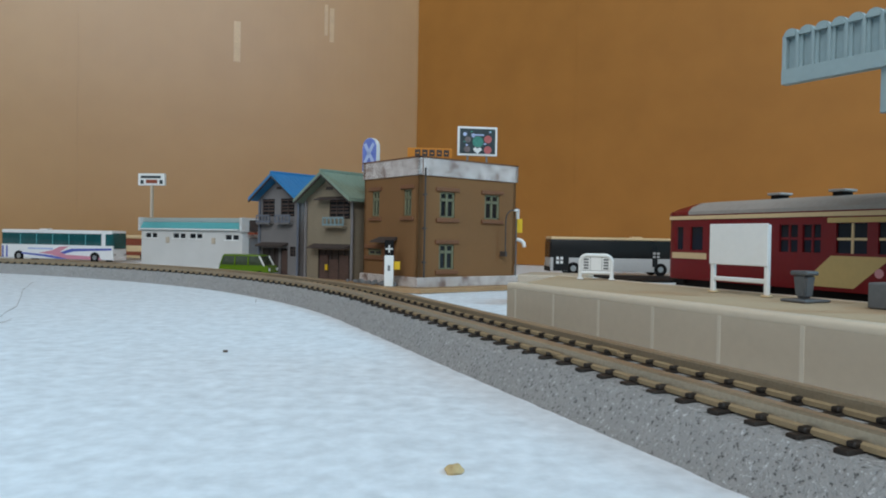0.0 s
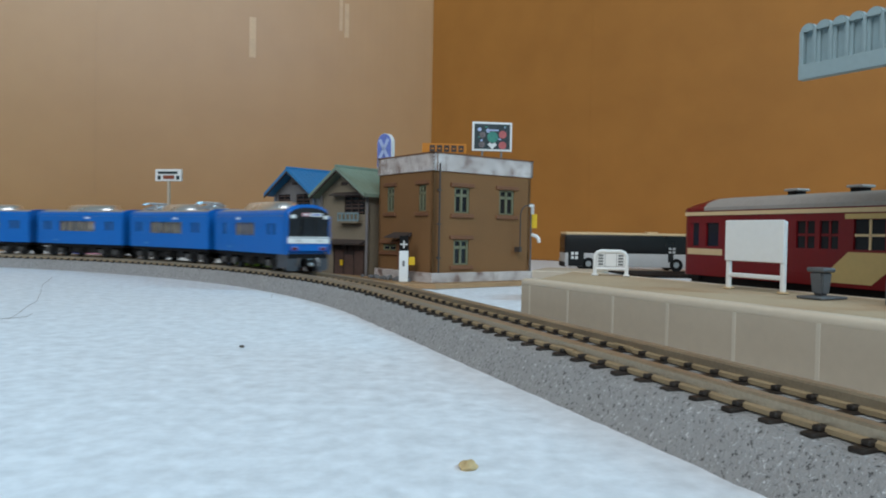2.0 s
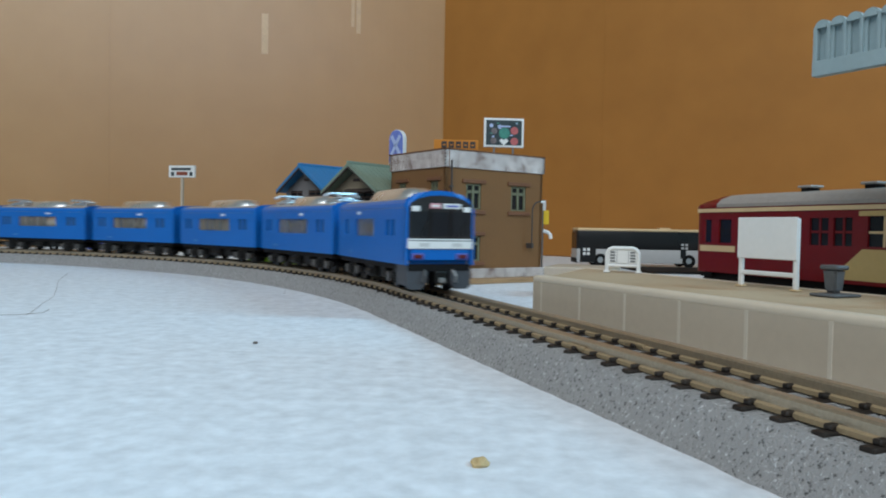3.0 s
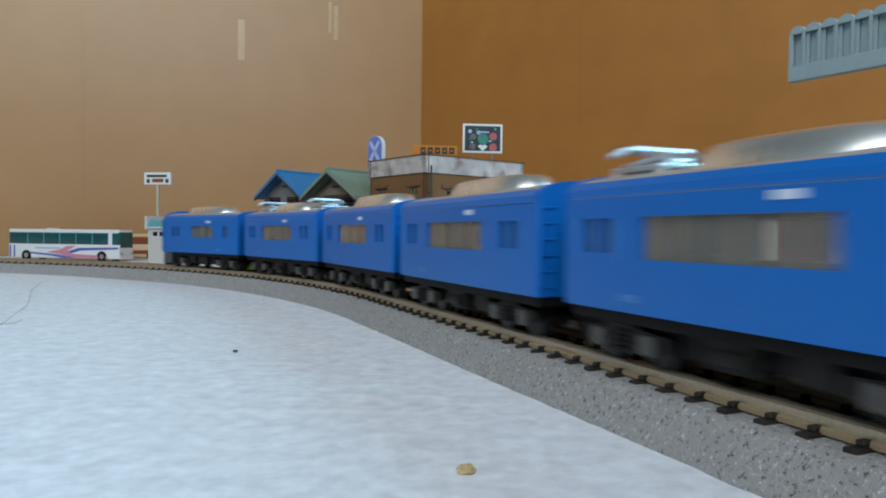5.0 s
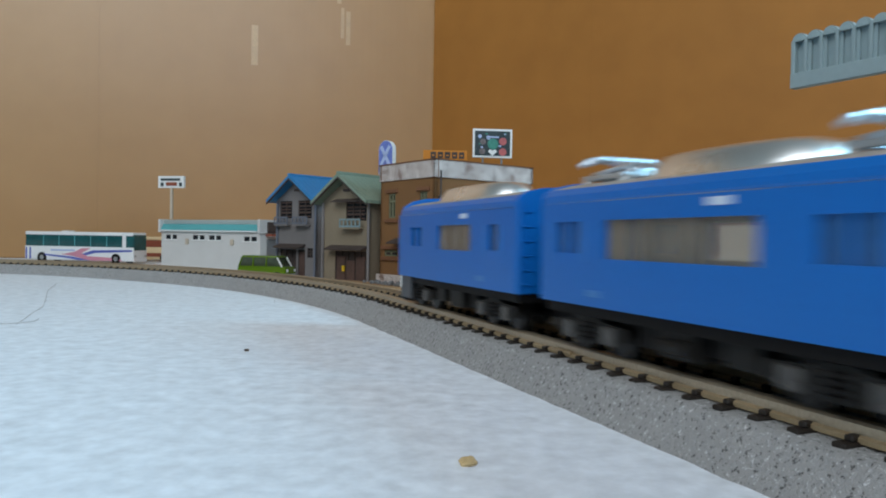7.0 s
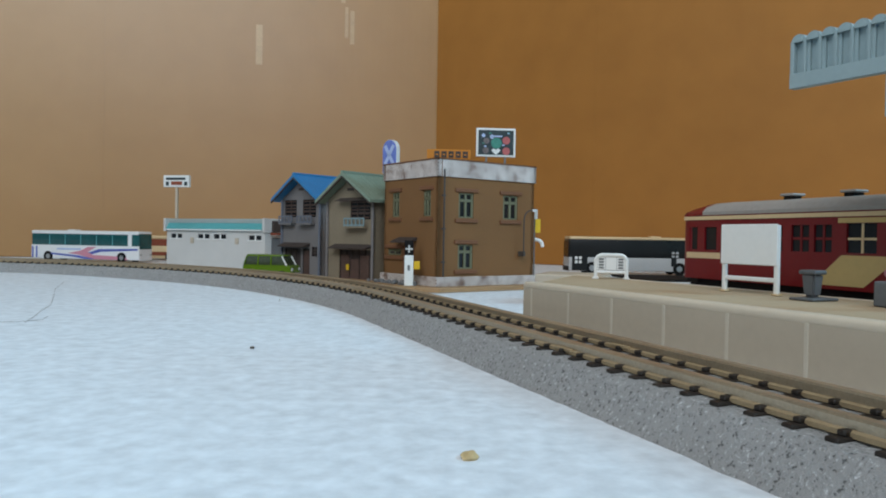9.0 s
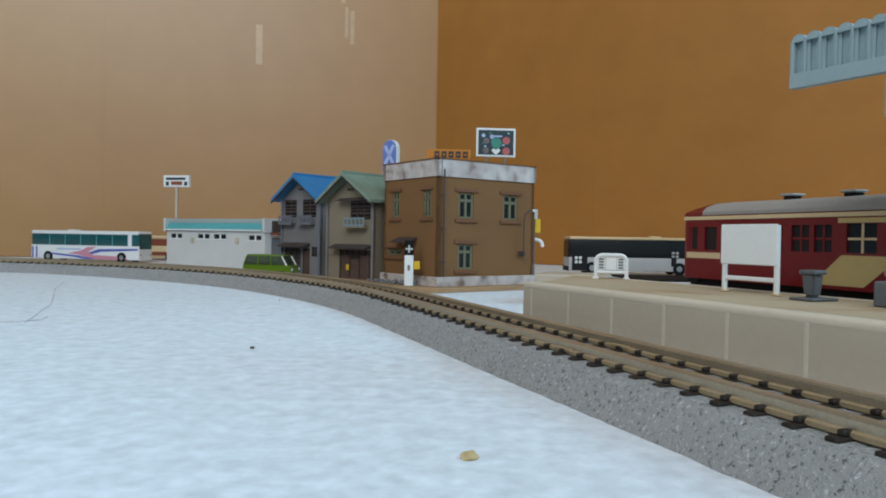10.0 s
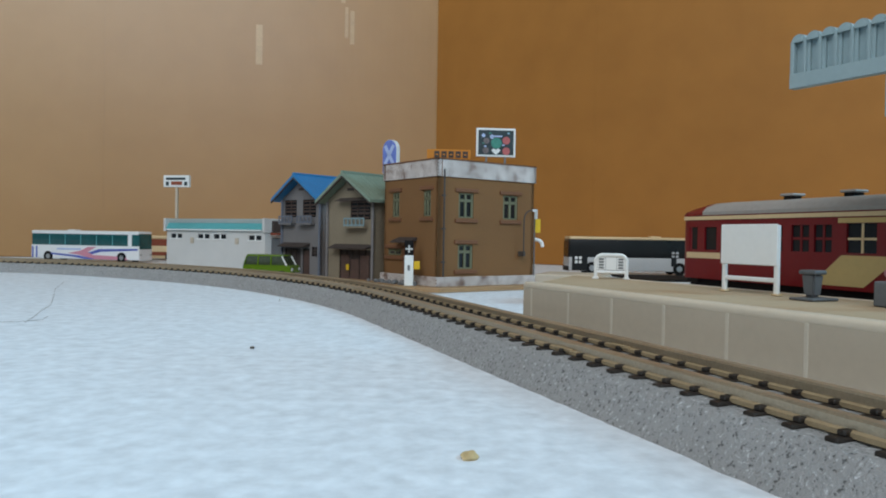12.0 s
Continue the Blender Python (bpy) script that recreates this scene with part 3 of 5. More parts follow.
        bm = pr(nose, "x", x - 2.4, x)
        bmesh.ops.bevel(bm, geom=[e for e in bm.edges if all(v.co.x > x - 0.01 for v in e.verts)], offset=1.3, segments=3, affect="EDGES")
        face = smooth(part("cab_front", bm, BLUE, car, "blue rounded cab front"), 35)
        mask = [(-8.5, 13.2), (-8.5, 20.8), (-8.0, 22.0), (-6.2, 23.2), (-3.2, 23.9), (0, 24.1), (3.2, 23.9), (6.2, 23.2), (8.0, 22.0), (8.5, 20.8), (8.5, 13.2)]
        screen = part("windscreen", pr(mask, "x", x - 0.2, x + 0.22), SCREEN, face, "dark wrap-round windscreen")
        for y in (-3.0, 2.6):
            part("screen_pillar", bx(x + 0.2, y - 0.3, 13.6, x + 0.36, y + 0.3, 20.4), DARK, screen)
        for y0, y1 in ((-8.0, -3.5), (-2.5, 2.1), (3.1, 8.0)):
            part("screen_pane", bx(x + 0.2, y0, 14.0, x + 0.3, y1, 20.0, bevel=0.04, seg=1), PANE_DARK, screen, "glossy dark screen pane")
        for y in (-5.4, 5.0):
            part("wiper", tube(bmesh.new(), [(x + 0.45, y, 13.8), (x + 0.45, y + 1.6, 17.4)], 0.14, 6), BLACK, screen)
        part("front_band", bx(x - 0.2, -8.8, 10.7, x + 0.35, 8.8, 13.3, bevel=0.25), WHITE, face, "white band across the cab front")
        part("band_line", bx(x + 0.3, -8.6, 12.7, x + 0.42, 8.6, 12.95), GREY, face)
        for y in (-4.4, 4.4):
            part("band_emblem", bx(x + 0.3, y - 1.3, 11.3, x + 0.4, y + 1.3, 12.2), WHITE_DULL, face)
        for y, w, c in ((-1.6, 1.5, PINK), (2.9, 2.5, WHITE), (-6.8, 1.1, WHITE), (7.0, 1.0, WHITE)):
            z = 21.3 if abs(y) < 5 else 20.5
            sign_ = part("display", bx(x + 0.2, y - w, z - 0.5, x + 0.5, y + w, z + 0.8, bevel=0.12), c, screen, "white display panel" if c is WHITE else "pink display panel")
            if abs(y) < 5:
                part("text_bar", bx(x + 0.45, y - w * 0.7, z - 0.05, x + 0.56, y + w * 0.7, z + 0.4), STRIPE_BLUE if c is WHITE else WHITE, sign_)
        for y in (-6.0, 6.0):
            lamp = part("lamp_housing", bx(x - 0.2, y - 1.8, 8.0, x + 0.3, y + 1.8, 9.7, bevel=0.4), STRIPE_BLUE, face)
            part("tail_lamp", bx(x + 0.1, y - 1.1, 8.35, x + 0.5, y + 1.1, 9.35, bevel=0.2), TAIL, lamp, "dark red tail lamp")
        for y in (-1, 1):
            q = [(y * 8.7, 6.7), (y * 8.7, 1.4), (y * 7.8, 0.6), (y * 4.6, 0.6), (y * 3.2, 2.2), (y * 2.8, 6.7)]
            part("skirt", pr(q, "x", x - 1.8, x - 0.6), UNDER_SKIRT, face, "dark grey snow skirt")
            part("side_skirt", bx(x - 8, y * 8.2, 1.6, x - 1.7, y * 8.7, 6.8), UNDER_SKIRT, face)
            part("brake_hose", tube(bmesh.new(), [(x - 0.5, y * 3.8, 5.4), (x + 0.4, y * 4.2, 4.0), (x - 0.2, y * 4.4, 2.4)], 0.3, 8), STEEL if y > 0 else AXLE, face, "pale brake hose")
        part("coupler", bx(x - 4, -1.6, 2.0, x + 1.2, 1.6, 5.2, bevel=0.4), BLACK, car, "black tight-lock coupler")
        part("coupler_hook", bx(x + 1.0, -0.8, 2.4, x + 1.9, 0.8, 3.6, bevel=0.2), STEEL, car)
    return car


# where the train's front stands on the line, time by time
FRONT = [(0.0, 395), (0.5, 307), (0.7, 272), (1.0, 218.5), (1.5, 146), (2.0, 87), (2.5, 34), (3.0, -14), (3.2, -34), (4.8, -210.5),
         (5.5, -281.5), (6.5, -384), (7.2, -456), (8.0, -524), (8.8, -561), (9.2, -607), (12.0, -726)]




def train():
    lead = blue_car(True)
    middle, twin = blue_car(False), blue_car(False, True)
    twin["label"] = "bright blue model train car with two roof units"
    cars = [lead, twin, middle, copy_thing(middle, Matrix()), copy_thing(twin, Matrix()), copy_thing(lead, Matrix())]
    cars[-1]["label"] = "bright blue model train cab car at the tail"
    return cars


def front_at(t):
    """Smooth passage through FRONT."""
    k = max(i for i in range(len(FRONT) - 1) if FRONT[i][0] <= t)
    (t0, a), (t1, b) = FRONT[k], FRONT[k + 1]

    def slope(i):
        lo, hi = max(0, i - 1), min(len(FRONT) - 1, i + 1)
        return (FRONT[hi][1] - FRONT[lo][1]) / (FRONT[hi][0] - FRONT[lo][0])
    u, d = (t - t0) / (t1 - t0), t1 - t0
    return ((2 * u ** 3 - 3 * u * u + 1) * a + (u ** 3 - 2 * u * u + u) * d * slope(k)
            + (3 * u * u - 2 * u ** 3) * b + (u ** 3 - u * u) * d * slope(k + 1))


def car_pose(front, i):
    """The pose of car i: both bogies stand on the line."""
    mid = front + i * PITCH + CAR / 2
    (x0, y0), (x1, y1) = track(mid + 20), track(mid - 20)
    turn = math.degrees(math.atan2(y1 - y0, x1 - x0)) + (180 if i == 5 else 0)
    return pose((x0 + x1) / 2 * MM, (y0 + y1) / 2 * MM, 7.0 * MM, 0, 0, turn)


def motions():
    for i, car in enumerate(CARS):
        walk(car, [(k / 10, car_pose(front_at(min(k / 10, 11.99)), i)) for k in range(121)])


# ---- the platform and what stands on it ----
PLAT_TURN = -64.44
PLAT_AT = ground(77, 150)


def on_platform(x, y, turn=0.0):
    """A place on the platform: along its edge from the far end, inwards from the edge."""
    a = radians(PLAT_TURN)
    return (PLAT_AT[0] + x * math.cos(a) - y * math.sin(a), PLAT_AT[1] + x * math.sin(a) + y * math.cos(a), 12.8, PLAT_TURN + turn)


RIB = mat("platform_rib", (0.60, 0.53, 0.43), 0.4, var=0.04, scale=60, bump=0.02)


def platform():
    p = thing("station_platform", *PLAT_AT, 0, PLAT_TURN, "long cream plastic station platform with tan top", "platform")
    outline = [(0, 0), (240, 0), (240, 35), (-30, 35), (-1.5, 3)]
    bm = pr([(x, y) for x, y in outline], "z", 0, 12.2)
    part("wall", bm, PLAT, p, "cream plastic platform wall")
    inner = [(1.5, 3.2), (240, 3.2), (240, 34), (-27, 34)]
    part("paving", pr(inner, "z", 12.1, 12.7), PLAT_TOP, p, "tan paved platform top")
    bm = bx(-0.3, -0.06, 11.2, 240, 3.3, 12.85, bevel=0.6, seg=4)
    smooth(part("coping", bm, COPING, p, "pale rounded platform edge"), 50)
    part("back_coping", bx(-27, 33.0, 12.0, 240, 35.2, 12.8, bevel=0.2), COPING, p)
    for k in range(17):
        part("rib", bx(3.0 + 14.05 * k, -0.04, 0.2, 3.7 + 14.05 * k, 0.1, 11.6, bevel=0.04, seg=1), RIB, p)
    q = thing("platform_step", 44, 262, 0, -20, "small cream plastic block beside the platform", "block")
    part("block", bx(-9, -10, 0, 14, 14, 10.5, bevel=0.5), PLAT, q)


def name_board():
    b = thing("name_board", *on_platform(41, 25.5), "blank white station name board on two posts", "sign")
    part("panel", bx(-6.7, -0.75, 5.5, 6.7, -0.35, 13.3, bevel=0.16), WHITE, b)
    for x in (-6.2, 6.2):
        post = part("post", bx(x - 0.45, -0.45, 0.2, x + 0.45, 0.45, 13.1, bevel=0.25), WHITE, b)
        part("foot", bx(x - 0.75, -0.75, 0, x + 0.75, 0.75, 0.35, bevel=0.12), CREAM, post, "tan foot")
    part("crossbar", bx(-5.9, -0.35, 2.35, 5.9, 0.35, 3.2, bevel=0.2), WHITE, b)


def small_board():
    b = thing("notice_stand", *on_platform(-6, 29.5)[:3], -14, "small white tubular notice stand on the platform", "sign")
    pts = [(-3.8, 0, 0), (-3.8, 0, 4.7), (-3.3, 0, 5.6), (-2.4, 0, 6.0), (2.4, 0, 6.0), (3.3, 0, 5.6), (3.8, 0, 4.7), (3.8, 0, 0)]
    part("tube_frame", tube(bmesh.new(), pts, 0.5, 10), WHITE, b)
    part("lower_bar", tube(bmesh.new(), [(-3.8, 0, 1.7), (3.8, 0, 1.7)], 0.42), WHITE, b)
    for x0, x1, m in ((-3.3, -1.5, GREY), (-1.3, 1.3, WHITE), (1.5, 3.3, GREY)):
        panel_ = part("notice", bx(x0, -0.15, 2.3, x1, 0.15, 5.5), WHITE, b)
        if m is GREY:
            for k in range(4):
                part("text_bar", bx(x0 + 0.3, -0.25, 2.6 + 0.72 * k, x1 - 0.3, -0.1, 3.05 + 0.72 * k), GREY, panel_)
    for x in (-3.8, 3.8):
        part("foot", bx(x - 0.8, -0.8, 0, x + 0.8, 0.8, 0.4, bevel=0.1), WHITE, b)


BIN = mat("bin_grey", (0.105, 0.11, 0.115), 0.55, var=0.15, scale=150)


def bin_():
    b = thing("platform_bin", *on_platform(56.5, 23.5), "grey plastic bin with rim on a flat base plate", "bin")
    part("base_plate", bx(-2.4, -3.3, 0, 2.4, 3.3, 0.45, bevel=0.2), BIN, b)
    bm = bmesh.new()
    bmesh.ops.create_cone(bm, cap_ends=True, segments=4, radius1=1.45, radius2=1.9, depth=4.0, matrix=Matrix.Translation((-0.3, 0, 2.6)) @ Matrix.Rotation(radians(45), 4, "Z"))
    bmesh.ops.bevel(bm, geom=bm.edges[:], offset=0.35, segments=2, affect="EDGES")
    part("bucket", bm, BIN, b)
    part("rim", bx(-1.95, -1.6, 4.4, 1.35, 1.6, 5.2, bevel=0.3), BIN, b)


def canopy():
    c = thing("platform_canopy", *on_platform(54, 20, 4.5), "pale blue-grey corrugated platform canopy on columns", "canopy")
    # an upright sheet of slotted, round-topped ribs over a flat eave band
    z0 = 36.3
    part("eave_band", bx(0, -0.8, z0, 150, 0.8, z0 + 2.5, bevel=0.08), CANOPY, c)
    part("end_post", bx(0, -0.77, z0 + 2.3, 0.74, 0.5, z0 + 8.1, bevel=0.15), CANOPY, c)
    part("back_sheet", bx(0.6, 0.25, z0 + 2.2, 150, 0.9, z0 + 8.2, bevel=0.2), CANOPY, c)
    part("roof_sheet", bx(0.4, 0.3, z0 + 7.0, 150, 24, z0 + 8.0, bevel=0.3), CANOPY, c)
    rib = None
    for k in range(55):
        if rib is None:
            bm = prism(bmesh.new(), [(0.62, z0 + 2.3), (0.62, z0 + 8.2), (2.1, z0 + 8.2), (2.1, z0 + 2.3)], "y", -0.78, 0.5)
            bmesh.ops.bevel(bm, geom=[e for e in bm.edges if abs(e.verts[0].co.y - e.verts[1].co.y) + abs(e.verts[0].co.x - e.verts[1].co.x) < 0.1 and e.verts[0].co.y < 0], offset=0.5, segments=4, affect="EDGES")
            arch = [(1.36 * math.cos(a), z0 + 7.8 + 1.4 * math.sin(a)) for a in [math.pi * i / 12 for i in range(13)]]
            bm2 = prism(bm, arch, "y", -0.8, 0.5)
            bmesh.ops.bevel(bm2, geom=[e for e in bm2.edges if e.verts[0].co.y < -0.79 and e.verts[1].co.y < -0.79 and max(e.verts[0].co.z, e.verts[1].co.z) > z0 + 7.85], offset=0.3, segments=2, affect="EDGES")
            ob = smooth(part("roof_rib", bm, CANOPY, c), 45)
            rib = ob.data
        else:
            ob = new("roof_rib", rib)
            ob.parent = c
        ob.matrix_basis = pose((2.72 * k + 1.36) * MM, 0, 0)
    part("hanging_board", bx(15.8, 0.0, z0 - 6.8, 23, 0.8, z0 + 0.2, bevel=0.2), CANOPY, c, "pale board hanging under the eave")
    for x in (24.0, 82.5):
        col = part("column", bx(x - 1.3, 2, 0, x + 1.3, 4.6, 43, bevel=0.3), CANOPY, c)
        part("column_base", bx(x - 9.8, 1.0, 0, x + 3.0, 5.4, 4.0, bevel=0.3), BIN, col, "grey stepped column base")
        part("column_collar", bx(x - 2.0, 1.3, 4.0, x + 2.0, 5.2, 6.0, bevel=0.3), GREY, col)


# ---- the red railcar on the siding ----
def railcar():
    x, y = ground(138.6, 160)
    turn = math.degrees(math.atan2(-AHEAD.y, -AHEAD.x))
    s = thing("siding_track", *ground(138.6, 222), 0, turn, "short straight model track behind the platform", "track")
    prof = [(-12.5, 0), (-9.1, 4.9), (9.1, 4.9), (12.5, 0)]
    part("roadbed", pr(prof, "x", 0, 332), BALLAST, s, "grey speckled moulded ballast")
    for yy in (-5.15, 5.15):
        part("rail", bx(0, yy - 0.6, 5.2, 332, yy + 0.6, 7.0, bevel=0.1, seg=1), RAIL, s)
    for k in range(66):
        part("sleeper", bx(1 + 4.95 * k, -8.3, 4.7, 2.9 + 4.95 * k, 8.3, 5.45), SLEEPER, s)
    c = thing("railcar", x, y, 7, turn, "dark red and cream model railcar with grey roof", "railcar")
    n = 130
    win = [(2.6, 7.4, 5.6, 13.2), (8.2, 7.4, 12.6, 13.2), (20, 7.6, 26, 13.2), (27.5, 7.6, 33.5, 13.2), (36, 7.6, 40.8, 13.4), (42, 7.6, 46.5, 13.4)]
    win += [(50.0 + 9 * k, 7.6, 56.8 + 9 * k, 13.6) for k in range(8)]
    for yy in (-1, 1):
        bm = panel(bmesh.new(), n - 1.6, 17.0, [(a - 1.6, z0, b - 1.6, z1) for a, z0, b, z1 in win], 0.8, at=(1.6, yy * 9.3, 6.2), inward=(0, -yy, 0))
        wall = part("side_wall", bm, RED, c)
        for i, (a, z0, b, z1) in enumerate(win):
            part("window_pane", bx(a - 0.2, yy * 8.5, z0 + 6, b + 0.2, yy * 8.8, z1 + 6.4), PANE_DARK, wall, "dark window pane")
            if i >= 2:
                w = CREAM if i >= 6 else RED
                part("window_bar", bx(a, yy * 8.75, 16.4, b, yy * 9.0, 16.9), w, wall)
                part("window_bar", bx((a + b) / 2 - 0.25, yy * 8.75, z0 + 6.2, (a + b) / 2 + 0.25, yy * 9.0, z1 + 6.2), w, wall)
        part("upper_band", bx(0.6, yy * 9.25, 21.2, n, yy * 9.6, 22.1), CREAM, wall, "cream band under the roof")
        part("lower_band", bx(1.6, yy * 9.25, 11.4, 14, yy * 9.42, 12.9), CREAM, wall, "cream waist band")
        part("cream_field", bx(48.0, yy * 9.25, 19.9, 108, yy * 9.40, 20.9), CREAM_DARK, wall)
        q = [(54.2, 7.0), (41.7, 7.0), (49.0, 13.3), (62, 13.3)]
        bm = prism(bmesh.new(), q, "y", yy * 9.25, yy * 9.43)
        part("diagonal_field", bm, CREAM_DARK, wall, "ochre slanting field")
        part("emblem", cyl(bmesh.new(), (59.5, yy * 9.2, 10.2), (59.5, yy * 9.46, 10.2), 0.9, 20), PINK, wall)
        part("number_bar", bx(57.6, yy * 9.25, 7.6, 61.4, yy * 9.45, 8.4), CREAM, wall)
        part("door_step", bx(2, yy * 8.6, 5.0, 6, yy * 9.3, 6.0), DARK, c)
    bm = panel(bmesh.new(), 14.2, 17.0, [(0.6, 7.4, 4.0, 13.2), (5.2, 7.4, 9.0, 13.2), (10.2, 7.4, 13.6, 13.2)], 0.8, at=(-0.6, -7.1, 6.2), ux=(0, 1, 0), inward=(1, 0, 0))
    front = part("front_wall", bm, RED, c)
    part("front_pane", bx(0.3, -7.0, 13, 0.6, 7.0, 20), PANE_DARK, front)
    for yy in (-8.9, 8.9):
        part("corner_post", cyl(bmesh.new(), (1.6, math.copysign(7.1, yy), 6.2), (1.6, math.copysign(7.1, yy), 23.2), 2.2, 20), RED, c)
    arc = [(-9.5, 22.4), (-9.5, 23.2), (-8.2, 24.4), (-5.0, 25.5), (0, 26.0), (5.0, 25.5), (8.2, 24.4), (9.5, 23.2), (9.5, 22.4)]
    smooth(part("roof", pr(arc, "x", 7.5, n), ROOF_GREY, c, "grey curved roof"), 35)
    rings = []
    bm = bmesh.new()
    for x0, k in ((7.6, 1.0), (5.0, 0.94), (2.2, 0.78), (0.4, 0.55), (-0.5, 0.2)):
        rings.append([bm.verts.new((x0, yy * (0.9 + 0.1 * k), 22.4 + (z - 22.4) * k)) for yy, z in arc])
    for a, b in zip(rings, rings[1:]):
        for i in range(len(arc) - 1):
            bm.faces.new((a[i], a[i + 1], b[i + 1], b[i]))
        bm.faces.new((a[0], b[0], b[-1], a[-1]))
    bm.faces.new(rings[0]), bm.faces.new(rings[-1])
    smooth(part("roof_end", bm, RED, c, "red domed roof end"), 60)
    for k in range(6):
        v = part("roof_ventilator", bx(25.2 + 16.5 * k, -2.0, 26.7, 29.2 + 16.5 * k, 2.0, 27.3, bevel=0.28, seg=3), ROOF_GREY, c)
        part("ventilator_neck", bx(26.0 + 16.5 * k, -1.5, 25.4, 28.4 + 16.5 * k, 1.5, 26.9), DARK, v)
    part("interior", bx(3, -1.5, 6.4, n - 3, 1.5, 18), DARK, c)
    part("underframe", bx(2, -8.2, 4.4, n - 1, 8.2, 6.4), DARK, c)
    for x0 in (16, 108):
        bogie(c, x0)
    for x0 in (34, 52, 70, 86):
        part("equipment_box", bx(x0, -8, 1.6, x0 + 11, 8, 4.6, bevel=0.3), DARK, c)
    part("coupler", bx(-4, -1, 2.4, 2, 1, 4.6, bevel=0.3), DARK, c)
    part("front_step", bx(-1.2, -6, 3.6, -0.3, 6, 4.3), STEEL, c)


# ---- buildings ----
def wall_frame(a, b):
    """A frame for a wall that runs from a to b in the plan, seen from its right-hand side: origin, along, inward."""
    d = Vector(b) - Vector(a)
    u = d.normalized()
    return (a[0], a[1], 0), (u.x, u.y, 0), (-u.y, u.x, 0), d.length


PIPE = mat("dark_pipe", (0.06, 0.05, 0.045), 0.5, var=0.2, scale=120)


def brown_building():
    """Two storeys on a board; local x runs along the face towards the platform, y along the other one."""
    b = thing("town_building", *at_building(0, 0), 2, TOWN_TURN, "two-storey brown stucco model building with white patterned bands", "building")
    W, D, H = 54.6, 42.0, 46.3
    wins = [(10.9, 29.2, 19.0, 39.9), (35.9, 29.2, 44.6, 39.9), (10.9, 7.3, 19.0, 17.8)]
    side = [(6.6, 29.6, 12.4, 40.6), (31.4, 29.6, 36.8, 40.6), (3.6, 12.4, 14.6, 15.2)]
    faces = ((wins, W, (0, 0, 0), (1, 0, 0), (0, 1, 0)), (side, D, (0, D, 0), (0, -1, 0), (1, 0, 0)),
             ([], D, (W, 0, 0), (0, 1, 0), (-1, 0, 0)), ([], W, (W, D, 0), (-1, 0, 0), (0, -1, 0)))
    for holes, w, at, ux, inn in faces:
        wall = part("wall", panel(bmesh.new(), w, H, holes, 1.6, at=at, ux=ux, inward=inn), BRICK, b)
        at, ux, inn = Vector(at), Vector(ux), Vector(inn)

        def slab(name, x0, z0, x1, z1, o0, o1, material, parent, bevel=0.0):
            bm = bx(x0, o0, z0, x1, o1, z1, bevel=bevel)
            m = Matrix(((ux.x, inn.x, 0, at.x), (ux.y, inn.y, 0, at.y), (0, 0, 1, 0), (0, 0, 0, 1)))
            bmesh.ops.transform(bm, matrix=m, verts=bm.verts[:])
            return part(name, bm, material, parent)
        for x0, z0, x1, z1 in holes:
            slab("lintel", x0 - 2.2, z1 + 0.3, x1 + 2.2, z1 + 1.9, -0.8, 0.1, BRICK_TRIM, wall, 0.2)
            slab("sill", x0 - 2.0, z0 - 2.0, x1 + 2.0, z0 - 0.4, -0.9, 0.1, BRICK_TRIM, wall, 0.2)
            win = slab("window", x0, z0, x1, z1, 1.0, 1.3, PANE_DARK, wall)
            win["label"] = "dark window pane in a green-grey frame"
            mid, zz = (x0 + x1) / 2, z0 + (z1 - z0) * 0.64
            for q in ((x0, z0, x0 + 1.0, z1), (x1 - 1.0, z0, x1, z1), (mid - 0.55, z0, mid + 0.55, z1), (x0, zz, x1, zz + 1.2), (x0, z1 - 0.7, x1, z1), (x0, z0, x1, z0 + 0.6)):
                slab("frame", *q, 0.35, 0.95, FRAME_GREEN, win)
        if w:
            band = slab("parapet", -0.7, H, w + 0.7, H + 7.2, -0.7, 1.2, STONE, b, 0.2)
            band["label"] = "white patterned parapet band"
            slab("parapet_cap", -0.9, H + 7.2, w + 0.9, H + 7.7, -0.9, 1.4, BRICK_TRIM, band)
            slab("parapet_joint", 1.2, H + 0.1, 1.5, H + 7.1, -0.85, -0.6, BRICK_TRIM, band)
            foot = slab("plinth", -1.2, 0, w + 1.2, 4.0, -1.4, 0.5, STONE, b, 0.2)
            foot["label"] = "white patterned plinth band"
    part("roof", bx(0.5, 0.5, H, W - 0.5, D - 0.5, H + 1.2), GREY, b, "flat grey roof")
    for x in (2.6,):
        pipe = part("drainpipe", cyl(bmesh.new(), (x, -0.9, 1), (x, -0.9, H + 3), 0.4, 10), PIPE, b)
        for z in (10, 24, 38):
            part("pipe_clip", bx(x - 0.7, -1.3, z, x + 0.7, 0, z + 0.7), PIPE, pipe)
    # awning and door on the side face
    aw = [(-0.1, 20.6), (-5.2, 18.6), (-5.2, 18.0), (-0.1, 19.2)]
    part("awning", pr(aw, "y", 15.0, 29.0), DARK_WOOD, b, "dark sloping awning over the door")
    part("door", bx(-0.4, 17.0, 0, 0.2, 26, 17.0), BRICK_TRIM, b, "brown wooden door")
    for y in (29.6, 34.2):
        part("low_pane", bx(0.6, y, 12.4, 1.0, y + 3.6, 15.2), PANE_DARK, b, "small dark pane")
    # signs on the roof, each standing on it
    zr = 2 + H + 1.2
    s = thing("billboard", *at_building(46.8, 18.6), zr, 5, "dark rooftop billboard with white frame and coloured pictures", "sign")
    w, h0, h1 = 18.8, 11.8, 25.4
